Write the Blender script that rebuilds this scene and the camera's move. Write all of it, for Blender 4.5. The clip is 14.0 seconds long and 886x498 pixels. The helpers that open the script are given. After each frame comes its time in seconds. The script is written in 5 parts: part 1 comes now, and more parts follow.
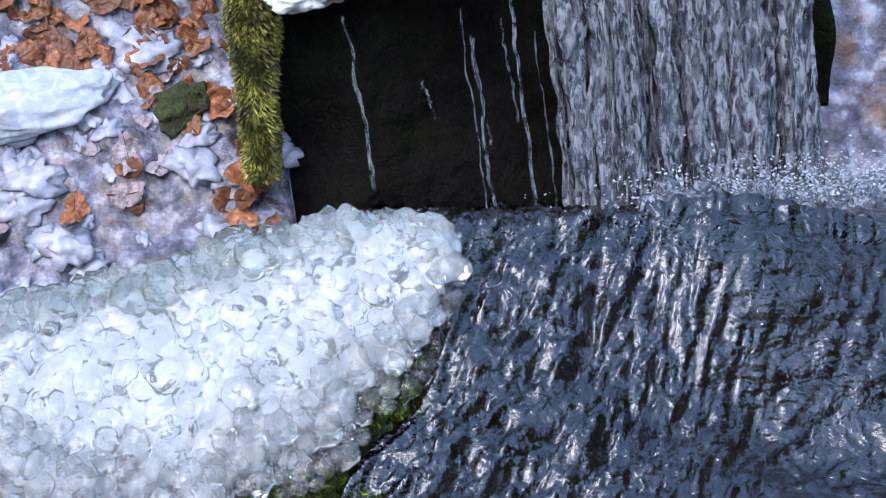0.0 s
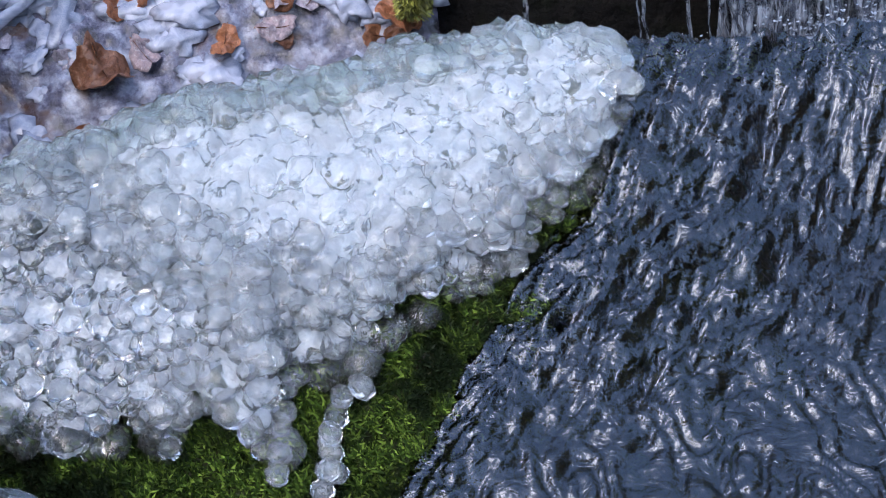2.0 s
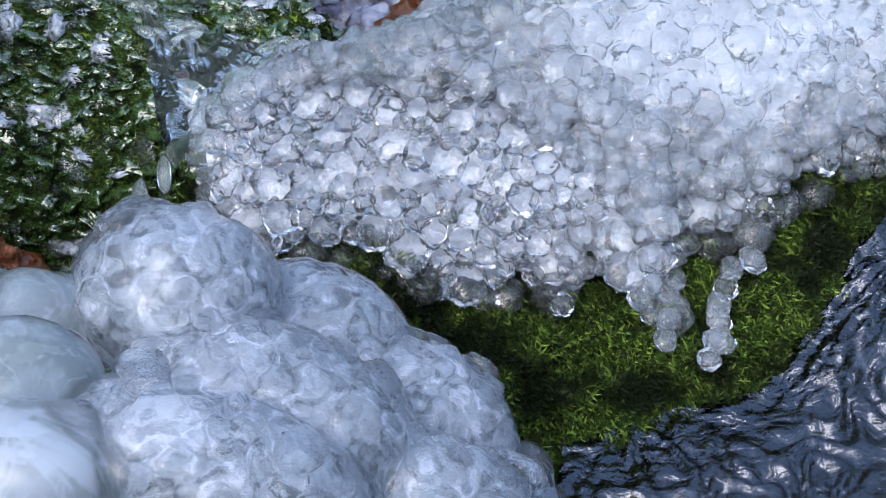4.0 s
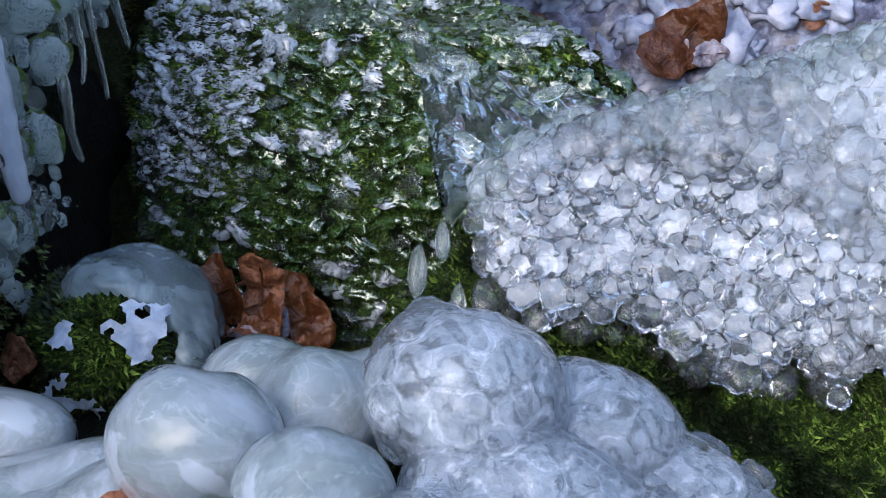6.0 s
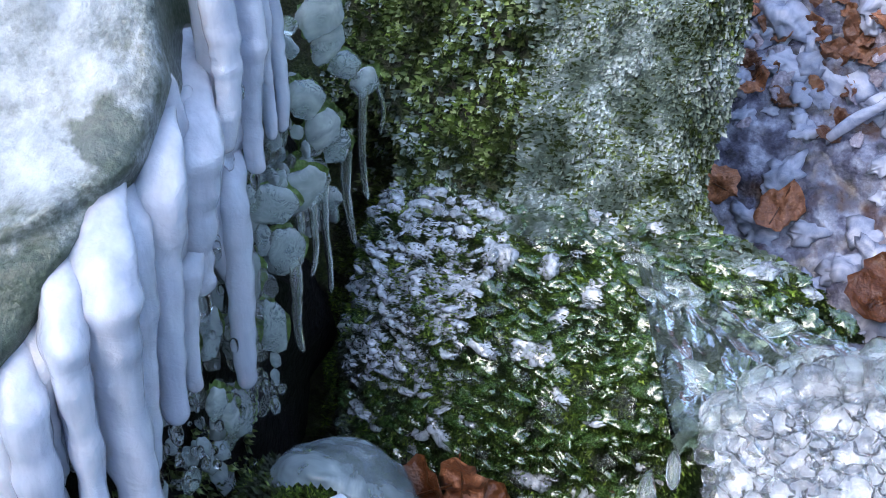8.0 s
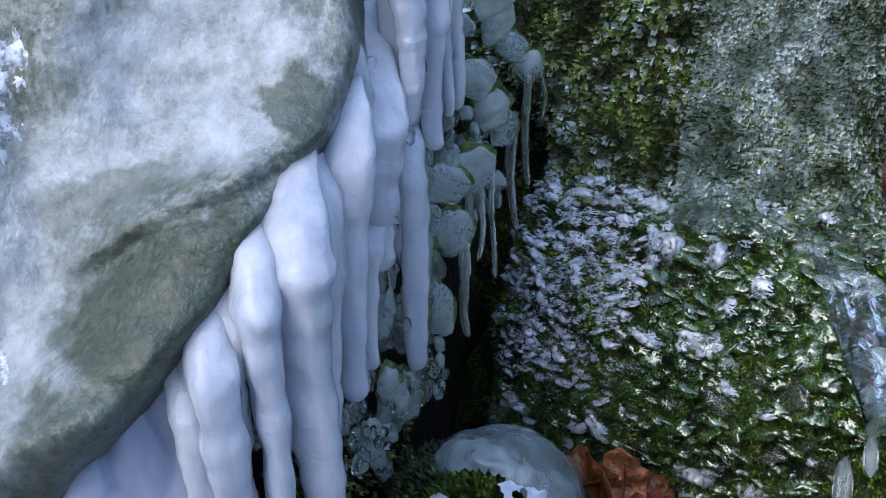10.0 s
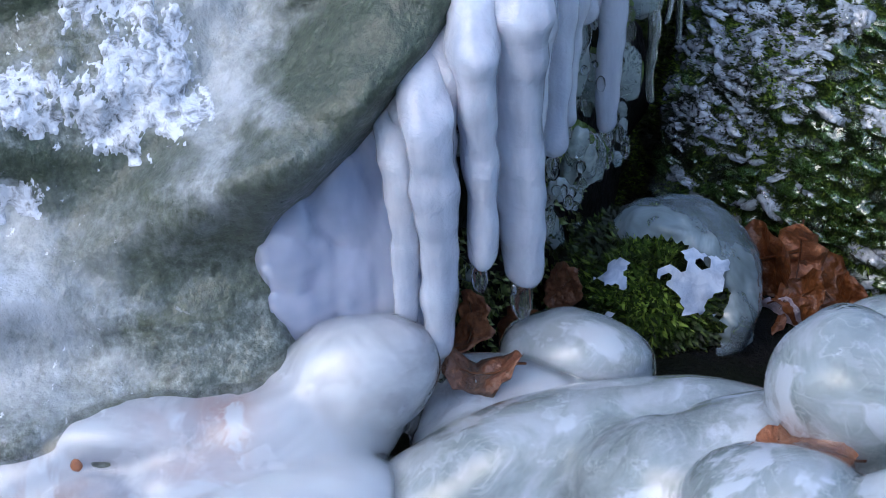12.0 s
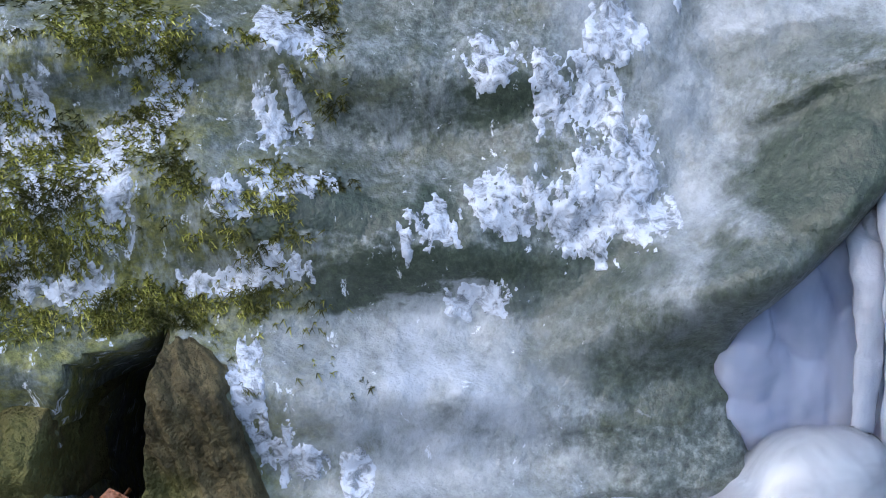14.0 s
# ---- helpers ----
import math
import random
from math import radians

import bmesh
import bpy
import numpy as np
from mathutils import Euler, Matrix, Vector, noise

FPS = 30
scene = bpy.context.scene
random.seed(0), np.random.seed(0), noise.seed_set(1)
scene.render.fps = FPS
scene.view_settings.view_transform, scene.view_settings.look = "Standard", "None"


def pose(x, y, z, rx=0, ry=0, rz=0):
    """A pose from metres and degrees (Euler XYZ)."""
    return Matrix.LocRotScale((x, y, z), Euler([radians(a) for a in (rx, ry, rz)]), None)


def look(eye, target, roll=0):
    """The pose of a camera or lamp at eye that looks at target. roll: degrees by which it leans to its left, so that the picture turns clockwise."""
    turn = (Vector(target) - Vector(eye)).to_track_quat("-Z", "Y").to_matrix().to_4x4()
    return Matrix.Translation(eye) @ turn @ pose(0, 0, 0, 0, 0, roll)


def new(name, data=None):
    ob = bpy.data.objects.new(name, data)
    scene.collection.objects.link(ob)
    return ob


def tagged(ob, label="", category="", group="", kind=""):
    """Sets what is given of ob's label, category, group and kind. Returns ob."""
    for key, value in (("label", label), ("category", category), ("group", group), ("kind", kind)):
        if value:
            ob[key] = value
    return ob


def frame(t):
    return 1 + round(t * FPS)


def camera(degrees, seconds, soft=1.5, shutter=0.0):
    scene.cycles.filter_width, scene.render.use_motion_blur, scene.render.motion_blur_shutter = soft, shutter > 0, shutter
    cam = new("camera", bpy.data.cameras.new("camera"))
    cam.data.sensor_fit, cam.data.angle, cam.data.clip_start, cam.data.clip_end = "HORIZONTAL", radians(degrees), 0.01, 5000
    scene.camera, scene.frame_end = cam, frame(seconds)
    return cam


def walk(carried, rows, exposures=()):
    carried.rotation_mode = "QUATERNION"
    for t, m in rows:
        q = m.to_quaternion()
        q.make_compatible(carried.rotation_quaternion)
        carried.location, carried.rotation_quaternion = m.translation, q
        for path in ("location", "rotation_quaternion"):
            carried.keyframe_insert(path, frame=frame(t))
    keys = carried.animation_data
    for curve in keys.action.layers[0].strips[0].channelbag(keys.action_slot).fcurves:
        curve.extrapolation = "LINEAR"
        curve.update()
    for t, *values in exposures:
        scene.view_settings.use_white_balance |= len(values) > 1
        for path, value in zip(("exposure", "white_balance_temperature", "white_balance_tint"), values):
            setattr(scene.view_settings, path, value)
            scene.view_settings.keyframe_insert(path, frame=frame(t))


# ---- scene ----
cam = camera(32.4, 14.0, soft=1.0, shutter=0.0)
PATH = [
    (0, (-0.0004, 0.0008, 1.2994), (-0.0014, 1.8470, 0.5304), -6.31),
    (0.5, (-0.0370, -0.0248, 1.2408), (-0.0740, 1.8021, 0.4278), -6.50),
    (1, (-0.0592, -0.0396, 1.2058), (-0.1111, 1.7822, 0.3821), -6.55),
    (1.5, (-0.0864, -0.0438, 1.1922), (-0.1509, 1.7758, 0.3646), -6.31),
    (2, (-0.1162, -0.0454, 1.1796), (-0.2322, 1.7639, 0.3351), -5.89),
    (2.5, (-0.1587, -0.0512, 1.1727), (-0.3482, 1.7439, 0.3116), -5.90),
    (3, (-0.2117, -0.0621, 1.1710), (-0.4838, 1.7069, 0.2786), -5.91),
    (3.5, (-0.2512, -0.0746, 1.1712), (-0.5886, 1.6700, 0.2532), -5.91),
    (3.7, (-0.2686, -0.0808, 1.1795), (-0.6401, 1.6460, 0.2412), -6.02),
    (5.8, (-0.3436, 0.0218, 1.3746), (-1.0016, 1.5548, 0.2714), -9.23),
    (6, (-0.3708, 0.0151, 1.3841), (-1.0428, 1.5626, 0.3102), -8.38),
    (6.5, (-0.4150, 0.0108, 1.4056), (-1.1330, 1.5938, 0.4163), -6.27),
    (7, (-0.4477, -0.0018, 1.4267), (-1.2096, 1.6122, 0.5242), -5.43),
    (7.5, (-0.4787, -0.0230, 1.4278), (-1.2569, 1.6025, 0.5606), -4.89),
    (8, (-0.5035, -0.0367, 1.4219), (-1.3268, 1.5831, 0.5861), -4.58),
    (8.2, (-0.5164, -0.0430, 1.4194), (-1.3632, 1.5762, 0.6063), -4.62),
    (10.3, (-0.6450, -0.0925, 1.3533), (-1.5535, 1.5020, 0.5583), -4.64),
    (10.5, (-0.6560, -0.0949, 1.3468), (-1.5542, 1.4874, 0.5163), -4.51),
    (11, (-0.6747, -0.0970, 1.3288), (-1.5778, 1.4385, 0.4197), -4.77),
    (11.5, (-0.6973, -0.1138, 1.3073), (-1.6147, 1.3783, 0.3418), -4.57),
    (12, (-0.7624, -0.1581, 1.3046), (-1.6969, 1.2931, 0.2943), -3.86),
    (12.5, (-0.8145, -0.2078, 1.2958), (-1.8043, 1.1831, 0.2538), -3.85),
    (13, (-0.8702, -0.2551, 1.2941), (-1.9057, 1.0961, 0.2445), -4.02),
    (13.5, (-0.9330, -0.3082, 1.3083), (-2.0541, 1.0543, 0.3667), -4.67),
    (14, (-0.9929, -0.3566, 1.3318), (-2.1355, 1.0405, 0.4700), -4.76),
]
walk(cam, [(t, look(eye, target, roll)) for t, eye, target, roll in PATH], [(0, 2.0, 6900, 11), (0.5, 1.8, 6850, 11), (1.5, 1.68, 6700, 11), (3.5, 1.7, 6700, 11), (6, 1.72, 6750, 11), (7, 2.05, 6780, 11), (8, 2.2, 6800, 11), (10.5, 1.65, 6700, 11), (12, 1.7, 6600, 11), (13, 1.62, 6550, 11), (13.5, 1.57, 6650, 11), (14, 1.65, 6850, 11)])

# ---------------------------------------------------------------- light
world = bpy.data.worlds.new("world")
scene.world = world
world.use_nodes = True
wn = world.node_tree
sky = wn.nodes.new("ShaderNodeTexSky")
sky.sky_type = "NISHITA"
sky.sun_disc = False
sky.sun_elevation, sky.sun_rotation = radians(48), radians(200)
sky.air_density, sky.dust_density, sky.ozone_density = 1.0, 1.0, 1.0
wn.links.new(sky.outputs["Color"], wn.nodes["Background"].inputs["Color"])
wn.nodes["Background"].inputs["Strength"].default_value = 0.15

sun_data = bpy.data.lights.new("sun", "SUN")
sun_data.energy, sun_data.angle, sun_data.color = 0.32, radians(45), (0.94, 0.97, 1.0)
sun = new("sun", sun_data)
sun.matrix_world = look((-2.2, -2.2, 3.7), (-0.9, 1.0, 0.4))


# ---------------------------------------------------------------- planes of the plan
class Plane:
    """A tilted frame: u across, v up the slope, w out of it."""

    def __init__(self, origin, normal):
        self.o, self.n = Vector(origin), Vector(normal).normalized()
        self.e1 = Vector((0, 0, 1)).cross(self.n).normalized()
        self.e2 = self.n.cross(self.e1)

    def at(self, u, v, w=0.0):
        return self.o + u * self.e1 + v * self.e2 + w * self.n

    def uv(self, p):
        d = Vector(p) - self.o
        return d.dot(self.e1), d.dot(self.e2), d.dot(self.n)

    def turn(self, spin=0.0):
        m = Matrix((self.e1, self.e2, self.n)).transposed().to_4x4()
        return m @ Matrix.Rotation(spin, 4, "Z")


SLOPE = Plane((-0.445, 1.436, 0.488), (0.232, -0.658, 0.716))
FACEP = Plane((-1.8, 0.773, 0.648), (0.569, -0.654, 0.499))
WALL = Plane((-1.252, 1.68, 0.458), (-0.1, -0.928, 0.359))
BED = Plane((-0.736, 2.291, 0.487), (0.069, -0.763, 0.643))



# ---------------------------------------------------------------- materials
class Nodes:
    """A small builder of node materials."""

    def __init__(self, name):
        self.m = bpy.data.materials.new(name)
        self.m.use_nodes = True
        self.t = self.m.node_tree
        self.bsdf = self.t.nodes["Principled BSDF"]
        self.co = self.t.nodes.new("ShaderNodeTexCoord").outputs["Object"]
        self.geo = self.t.nodes.new("ShaderNodeNewGeometry")
        self.info = self.t.nodes.new("ShaderNodeObjectInfo")

    def put(self, socket, value):
        if isinstance(value, bpy.types.NodeSocket):
            self.t.links.new(value, socket)
        else:
            socket.default_value = value

    def noise(self, scale, detail=4.0, rough=0.55, stretch=None, distort=0.0, turn=0.0):
        n = self.t.nodes.new("ShaderNodeTexNoise")
        n.inputs["Scale"].default_value, n.inputs["Detail"].default_value = scale, detail
        n.inputs["Roughness"].default_value, n.inputs["Distortion"].default_value = rough, distort
        self.t.links.new(self.world(stretch, turn), n.inputs["Vector"])
        return n.outputs["Fac"]

    def world(self, stretch=None, turn=0.0):
        if stretch is None:
            return self.geo.outputs["Position"]
        p = self.t.nodes.new("ShaderNodeMapping")
        p.inputs["Scale"].default_value = stretch
        p.inputs["Rotation"].default_value = (0, 0, turn)
        self.t.links.new(self.geo.outputs["Position"], p.inputs["Vector"])
        return p.outputs["Vector"]

    def voronoi(self, scale, feature="F1", out="Distance", stretch=None):
        n = self.t.nodes.new("ShaderNodeTexVoronoi")
        n.feature = feature
        n.inputs["Scale"].default_value = scale
        self.t.links.new(self.world(stretch), n.inputs["Vector"])
        return n.outputs[out]

    def ramp(self, fac, *stops):
        n = self.t.nodes.new("ShaderNodeValToRGB")
        while len(n.color_ramp.elements) < len(stops):
            n.color_ramp.elements.new(0.5)
        for e, (at, col) in zip(n.color_ramp.elements, stops):
            e.position = at
            e.color = (*col, 1) if len(col) == 3 else col
        self.put(n.inputs["Fac"], fac)
        return n.outputs["Color"]

    def grey(self, fac, lo, hi, a=0.0, b=1.0):
        n = self.t.nodes.new("ShaderNodeMapRange")
        n.inputs["From Min"].default_value, n.inputs["From Max"].default_value = lo, hi
        n.inputs["To Min"].default_value, n.inputs["To Max"].default_value = a, b
        self.put(n.inputs["Value"], fac)
        return n.outputs["Result"]

    def math(self, op, a, b=0.0):
        n = self.t.nodes.new("ShaderNodeMath")
        n.operation = op
        self.put(n.inputs[0], a)
        self.put(n.inputs[1], b)
        return n.outputs[0]

    def mix(self, fac, a, b):
        n = self.t.nodes.new("ShaderNodeMix")
        n.data_type = "RGBA"
        self.put(n.inputs[0], fac)
        self.put(n.inputs[6], (*a, 1) if isinstance(a, tuple) else a)
        self.put(n.inputs[7], (*b, 1) if isinstance(b, tuple) else b)
        return n.outputs[2]

    def bump(self, height, strength, dist, under=None):
        n = self.t.nodes.new("ShaderNodeBump")
        n.inputs["Strength"].default_value, n.inputs["Distance"].default_value = strength, dist
        self.t.links.new(height, n.inputs["Height"])
        if under is not None:
            self.t.links.new(under, n.inputs["Normal"])
        return n.outputs["Normal"]

    def milk(self, weight, depth):
        """Light that spreads inside milky ice."""
        self.bsdf.inputs["Subsurface Weight"].default_value = weight
        self.bsdf.inputs["Subsurface Radius"].default_value = (0.8, 0.95, 1.0)
        self.bsdf.inputs["Subsurface Scale"].default_value = depth

    def done(self, **kw):
        names = {"color": "Base Color", "rough": "Roughness", "metal": "Metallic", "ior": "IOR", "clear": "Transmission Weight",
                 "sss": "Subsurface Weight", "coat": "Coat Weight", "coat_rough": "Coat Roughness", "normal": "Normal", "alpha": "Alpha", "spec": "Specular IOR Level", "spec_tint": "Specular Tint", "coat_ior": "Coat IOR"}
        for k, v in kw.items():
            self.put(self.bsdf.inputs[names[k]], (*v, 1) if isinstance(v, tuple) and len(v) == 3 else v)
        return self.m


def fractures(n, scale, lo, hi, line=0.35):
    """Air lines and white flaws inside the ice: 0 clear, 1 white."""
    a = n.noise(scale, 3, 0.6, None, 2.5)
    lines = n.grey(n.math("ABSOLUTE", n.math("SUBTRACT", a, 0.5)), 0.0, 0.09, 1.0, 0.0)
    clouds = n.grey(n.noise(scale * 0.35, 4, 0.6, None, 1.0), lo, hi)
    return n.math("MAXIMUM", n.math("MULTIPLY", lines, line), clouds)


def ice_material(name, tint, clear, rough, cloud=0.5, grain=60.0, sss=0.0, lo=0.38, hi=0.62, line=0.35):
    """Milky ice: clear and grey in places, white where it is flawed."""
    n = Nodes(name)
    flaw = fractures(n, grain * 1.1, lo, hi, line)
    fine = n.noise(grain * 2, 4, 0.6)
    col = n.mix(flaw, (tint[0] * 0.62, tint[1] * 0.68, tint[2] * 0.76), tint)
    nm = n.bump(fine, 0.15, 0.003, n.bump(n.noise(grain * 0.5, 2), 0.4, 0.008))
    if sss:
        n.milk(1.0, sss)
    return n.done(color=col, clear=n.grey(flaw, 0, 1, clear, clear * (1 - cloud)), rough=n.grey(fine, 0.3, 0.7, rough * 0.6, rough * 1.4), ior=1.31, normal=nm, coat=0.5, coat_rough=0.03)


def film_ice(name, tint, flaw_colour, amount, rough, scale, ior=1.5, lens=0.0, lo=0.42, hi=0.66, grit=0.5, vary=0.0):
    """A thin skin of ice: what it covers shows through, white where it holds air, glossy all over."""
    n = Nodes(name)
    flaw = n.math("MULTIPLY", n.grey(n.noise(scale, 5, 0.65, None, 0.6), lo, hi), amount)
    if vary:
        dice = n.math("FRACT", n.math("ADD", n.info.outputs["Random"], n.geo.outputs["Random Per Island"]))
        flaw = n.math("MULTIPLY", flaw, n.grey(dice, 0.0, 1.0, 1.0 - vary, 1.0 + vary))
    nm = n.bump(n.noise(scale * 1.5, 3), grit, 0.008)
    n.done(color=flaw_colour, rough=0.25, normal=nm)
    clear = n.t.nodes.new("ShaderNodeBsdfTransparent")
    clear.inputs["Color"].default_value = (*tint, 1)
    gloss = n.t.nodes.new("ShaderNodeBsdfGlossy")
    gloss.inputs["Roughness"].default_value = rough
    n.t.links.new(nm, gloss.inputs["Normal"])
    shine = n.t.nodes.new("ShaderNodeFresnel")
    shine.inputs["IOR"].default_value = ior
    n.t.links.new(nm, shine.inputs["Normal"])
    body, top = n.t.nodes.new("ShaderNodeMixShader"), n.t.nodes.new("ShaderNodeMixShader")
    n.put(body.inputs[0], flaw)
    through_ice = clear.outputs[0]
    if lens:
        bend, both = n.t.nodes.new("ShaderNodeBsdfRefraction"), n.t.nodes.new("ShaderNodeMixShader")
        bend.inputs["Color"].default_value = (*tint, 1)
        bend.inputs["IOR"].default_value, bend.inputs["Roughness"].default_value = 1.25, 0.0
        n.t.links.new(nm, bend.inputs["Normal"])
        both.inputs[0].default_value = lens
        n.t.links.new(through_ice, both.inputs[1])
        n.t.links.new(bend.outputs[0], both.inputs[2])
        through_ice = both.outputs[0]
    n.t.links.new(through_ice, body.inputs[1])
    n.t.links.new(n.bsdf.outputs[0], body.inputs[2])
    n.put(top.inputs[0], shine.outputs[0])
    n.t.links.new(body.outputs[0], top.inputs[1])
    n.t.links.new(gloss.outputs[0], top.inputs[2])
    n.t.links.new(top.outputs[0], n.t.nodes["Material Output"].inputs["Surface"])
    return n.m


ICE_WHITE = ice_material("milky_ice", (0.94, 0.96, 0.99), 0.05, 0.3, 0.5, 60, 0.0, -0.3, 0.5, 0.0)


def glass_ice(name, tint, ior, clear=1.0, rough=0.0, fine=0.25):
    """Clear solid ice with smooth inner waves."""
    n = Nodes(name)
    nm = n.bump(n.noise(150, 2), fine, 0.003, n.bump(n.noise(60, 2), 0.25, 0.006))
    return n.done(color=tint, clear=clear, rough=rough, ior=ior, normal=nm, coat=0.5, coat_rough=0.0, coat_ior=1.5)


def crust_material(name, white, grey, gap, spot, cells):
    """Frothy ice under clear ice: white bubbles, then grey gaps and dark spots farthest from the cell centres."""
    n = Nodes(name)
    d = n.voronoi(cells, "F1")
    c = n.ramp(n.math("ADD", d, n.math("MULTIPLY", n.noise(120, 4, 0.7), 0.35)), (0.5, white), (0.82, grey), (0.92, gap), (0.98, spot))
    return n.done(color=c, rough=0.2, normal=n.bump(n.noise(110, 4), 0.8, 0.01))


def glint_core_material():
    """The heart of glassy ice: white, grey and dark swirls that paint its inner reflections."""
    n = Nodes("painted_glint_core_ice")
    # Bright and dark stops imitate light reflected inside the ice.
    c = n.ramp(n.noise(38, 6, 0.62, None, 1.6), (0.36, (0.13, 0.155, 0.175)), (0.46, (0.36, 0.41, 0.455)), (0.55, (0.50, 0.55, 0.61)), (0.66, (0.90, 0.93, 0.98)))
    return n.done(color=c, rough=0.25, normal=n.bump(n.noise(60, 4), 0.8, 0.012))


def milk_material():
    """Milky lobes with greyer clear pockets and fine glints."""
    n = Nodes("white_lobed_ice")
    c = n.mix(n.grey(n.noise(26, 5, 0.65, None, 0.8), 0.36, 0.62), (0.84, 0.89, 0.91), (0.98, 0.985, 1.0))
    lines = n.grey(n.math("ABSOLUTE", n.math("SUBTRACT", n.noise(60, 3, 0.55, None, 2.0), 0.5)), 0.0, 0.03, 0.5, 0.0)
    nm = n.bump(n.noise(150, 2), 0.25, 0.003, n.bump(n.noise(55, 2, 0.5, None, 0.6), 0.35, 0.008))
    return n.done(color=n.mix(lines, c, (0.85, 0.88, 0.92)), clear=0.84, rough=0.0, ior=1.31, normal=nm, coat=0.4, coat_rough=0.05)


ICE_CRUST = crust_material("frothy_ice", (0.97, 0.98, 1.0), (0.93, 0.955, 0.985), (0.55, 0.60, 0.65), (0.10, 0.12, 0.10), 75)
ICE_GLINT_CORE = glint_core_material()
ICE_MILK = milk_material()
ICE_BEAD = glass_ice("clear_ice", (0.97, 0.985, 1.0), 1.28)
ICE_BUBBLE = glass_ice("bubble_ice", (0.985, 0.99, 1.0), 1.31, 0.965)
ICE_CLOUD = glass_ice("cloudy_ice", (0.96, 0.98, 1.0), 1.31, 0.91, 0.0)
ICE_RIM = glass_ice("rim_ice", (0.90, 0.96, 0.92), 1.28, 0.94)


def pillow_material(name, grey, white, spots, clear, wave, cloud, deep, swirl, veins):
    """Smooth swollen ice: grey-green depth, white airy clouds whose crisp edges also paint highlights, a ruddy tone
    where litter lies below.
    """
    n = Nodes(name)
    c = n.mix(n.grey(n.noise(8, 6, 0.68, None, 1.2), 0.40, 0.64), grey, white)
    for at, radius, tone in spots:
        d = n.t.nodes.new("ShaderNodeVectorMath")
        d.operation = "DISTANCE"
        n.t.links.new(n.geo.outputs["Position"], d.inputs[0])
        d.inputs[1].default_value = at
        c = n.mix(n.math("MULTIPLY", n.grey(d.outputs["Value"], radius, radius * 0.3), n.grey(n.noise(13, 3), 0.35, 0.6)), c, tone)
    # Crisp white patches: air in the ice, and highlights put into the colour.
    crisp = n.math("MULTIPLY", n.grey(n.noise(cloud, 5, 0.6, None, 0.8), 0.56, 0.61), 0.8)
    c = n.mix(crisp, c, (0.80, 0.84, 0.92))
    n.milk(0.25, 0.012)
    lines = n.grey(n.math("ABSOLUTE", n.math("SUBTRACT", n.noise(cloud * 1.3, 4, 0.55, None, 2.2), 0.5)), 0.0, swirl, 1.0, 0.0)
    c = n.mix(n.math("MULTIPLY", lines, veins), c, (0.86, 0.90, 0.97))
    nm = n.bump(n.noise(wave, 2, 0.5, None, 0.3), 0.8, deep)
    return n.done(color=c, clear=n.grey(crisp, 0, 1, clear, 0.05), rough=n.grey(n.noise(20, 4, 0.6), 0.35, 0.65, 0.10, 0.30), ior=1.31, normal=nm, coat=0.15, coat_rough=0.12)


RUDDY, AIR = (0.60, 0.42, 0.42), (0.84, 0.87, 0.94)
SPOTS = [((-1.50, 0.84, 0.40), 0.11, AIR), ((-1.48, 0.70, 0.36), 0.14, AIR), ((-1.72, 0.66, 0.38), 0.07, AIR), ((-1.63, 0.74, 0.40), 0.09, RUDDY), ((-1.76, 0.57, 0.38), 0.07, RUDDY), ((-1.68, 0.58, 0.36), 0.08, RUDDY), ((-1.07, 0.87, 0.47), 0.06, RUDDY)]
ICE_PILLOW = pillow_material("pillow_ice", (0.32, 0.38, 0.385), (0.64, 0.69, 0.76), SPOTS, 0.1, 10, 10, 0.010, 0.02, 0.3)
ICE_WHITE_CORE = pillow_material("white_core_ice", (0.56, 0.58, 0.67), (0.88, 0.90, 0.97), SPOTS, 0.1, 10, 13, 0.010, 0.02, 0.3)


def icicle_material():
    """Milky hanging ice with rings across it and clearer streaks down it."""
    n = Nodes("icicle_ice")
    c = n.mix(n.grey(n.noise(30, 4, 0.6, (1, 1, 0.2)), 0.35, 0.65), (0.46, 0.51, 0.61), (0.66, 0.70, 0.79))
    n.milk(0.9, 0.03)
    rings = n.bump(n.noise(40, 4, 0.55, (0.8, 0.8, 1.2), 0.5), 0.45, 0.008)
    return n.done(color=c, clear=0.12, rough=0.16, ior=1.31, normal=n.bump(n.noise(140, 3), 0.2, 0.003, rings), coat=0.4, coat_rough=0.08)


ICE_SHELL = glass_ice("shell_ice", (0.93, 0.965, 0.95), 1.31, 0.97, 0.04, 0.05)
ICE_BUBBLY = glass_ice("bubbly_shell_ice", (0.93, 0.955, 0.975), 1.31, 0.93, 0.0, 0.5)
ICE_ICICLE = icicle_material()
ICE_PLATE = film_ice("plate_ice", (0.74, 0.92, 0.60), (0.08, 0.16, 0.04), 0.75, 0.06, 40, 2.05, 0.0, 0.1, 0.7, 0.25)
ICE_CHUNK = ice_material("chunk_ice", (0.60, 0.61, 0.73), 0.25, 0.12, 0.6, 60)
ICE_GREEN = glass_ice("green_plate_ice", (0.82, 0.95, 0.80), 1.3, 0.95)
# White plates of ice; their pale colour also paints sky highlights.
ICE_PALE_GLINT = film_ice("pale_glint_plate_ice", (0.85, 0.92, 0.85), (0.80, 0.86, 0.93), 0.7, 0.05, 60, 1.9, 0.0, 0.30, 0.62, 0.3)
ICE_APRON = film_ice("apron_ice", (0.80, 0.88, 0.80), (0.30, 0.38, 0.32), 0.4, 0.10, 26, 1.2)
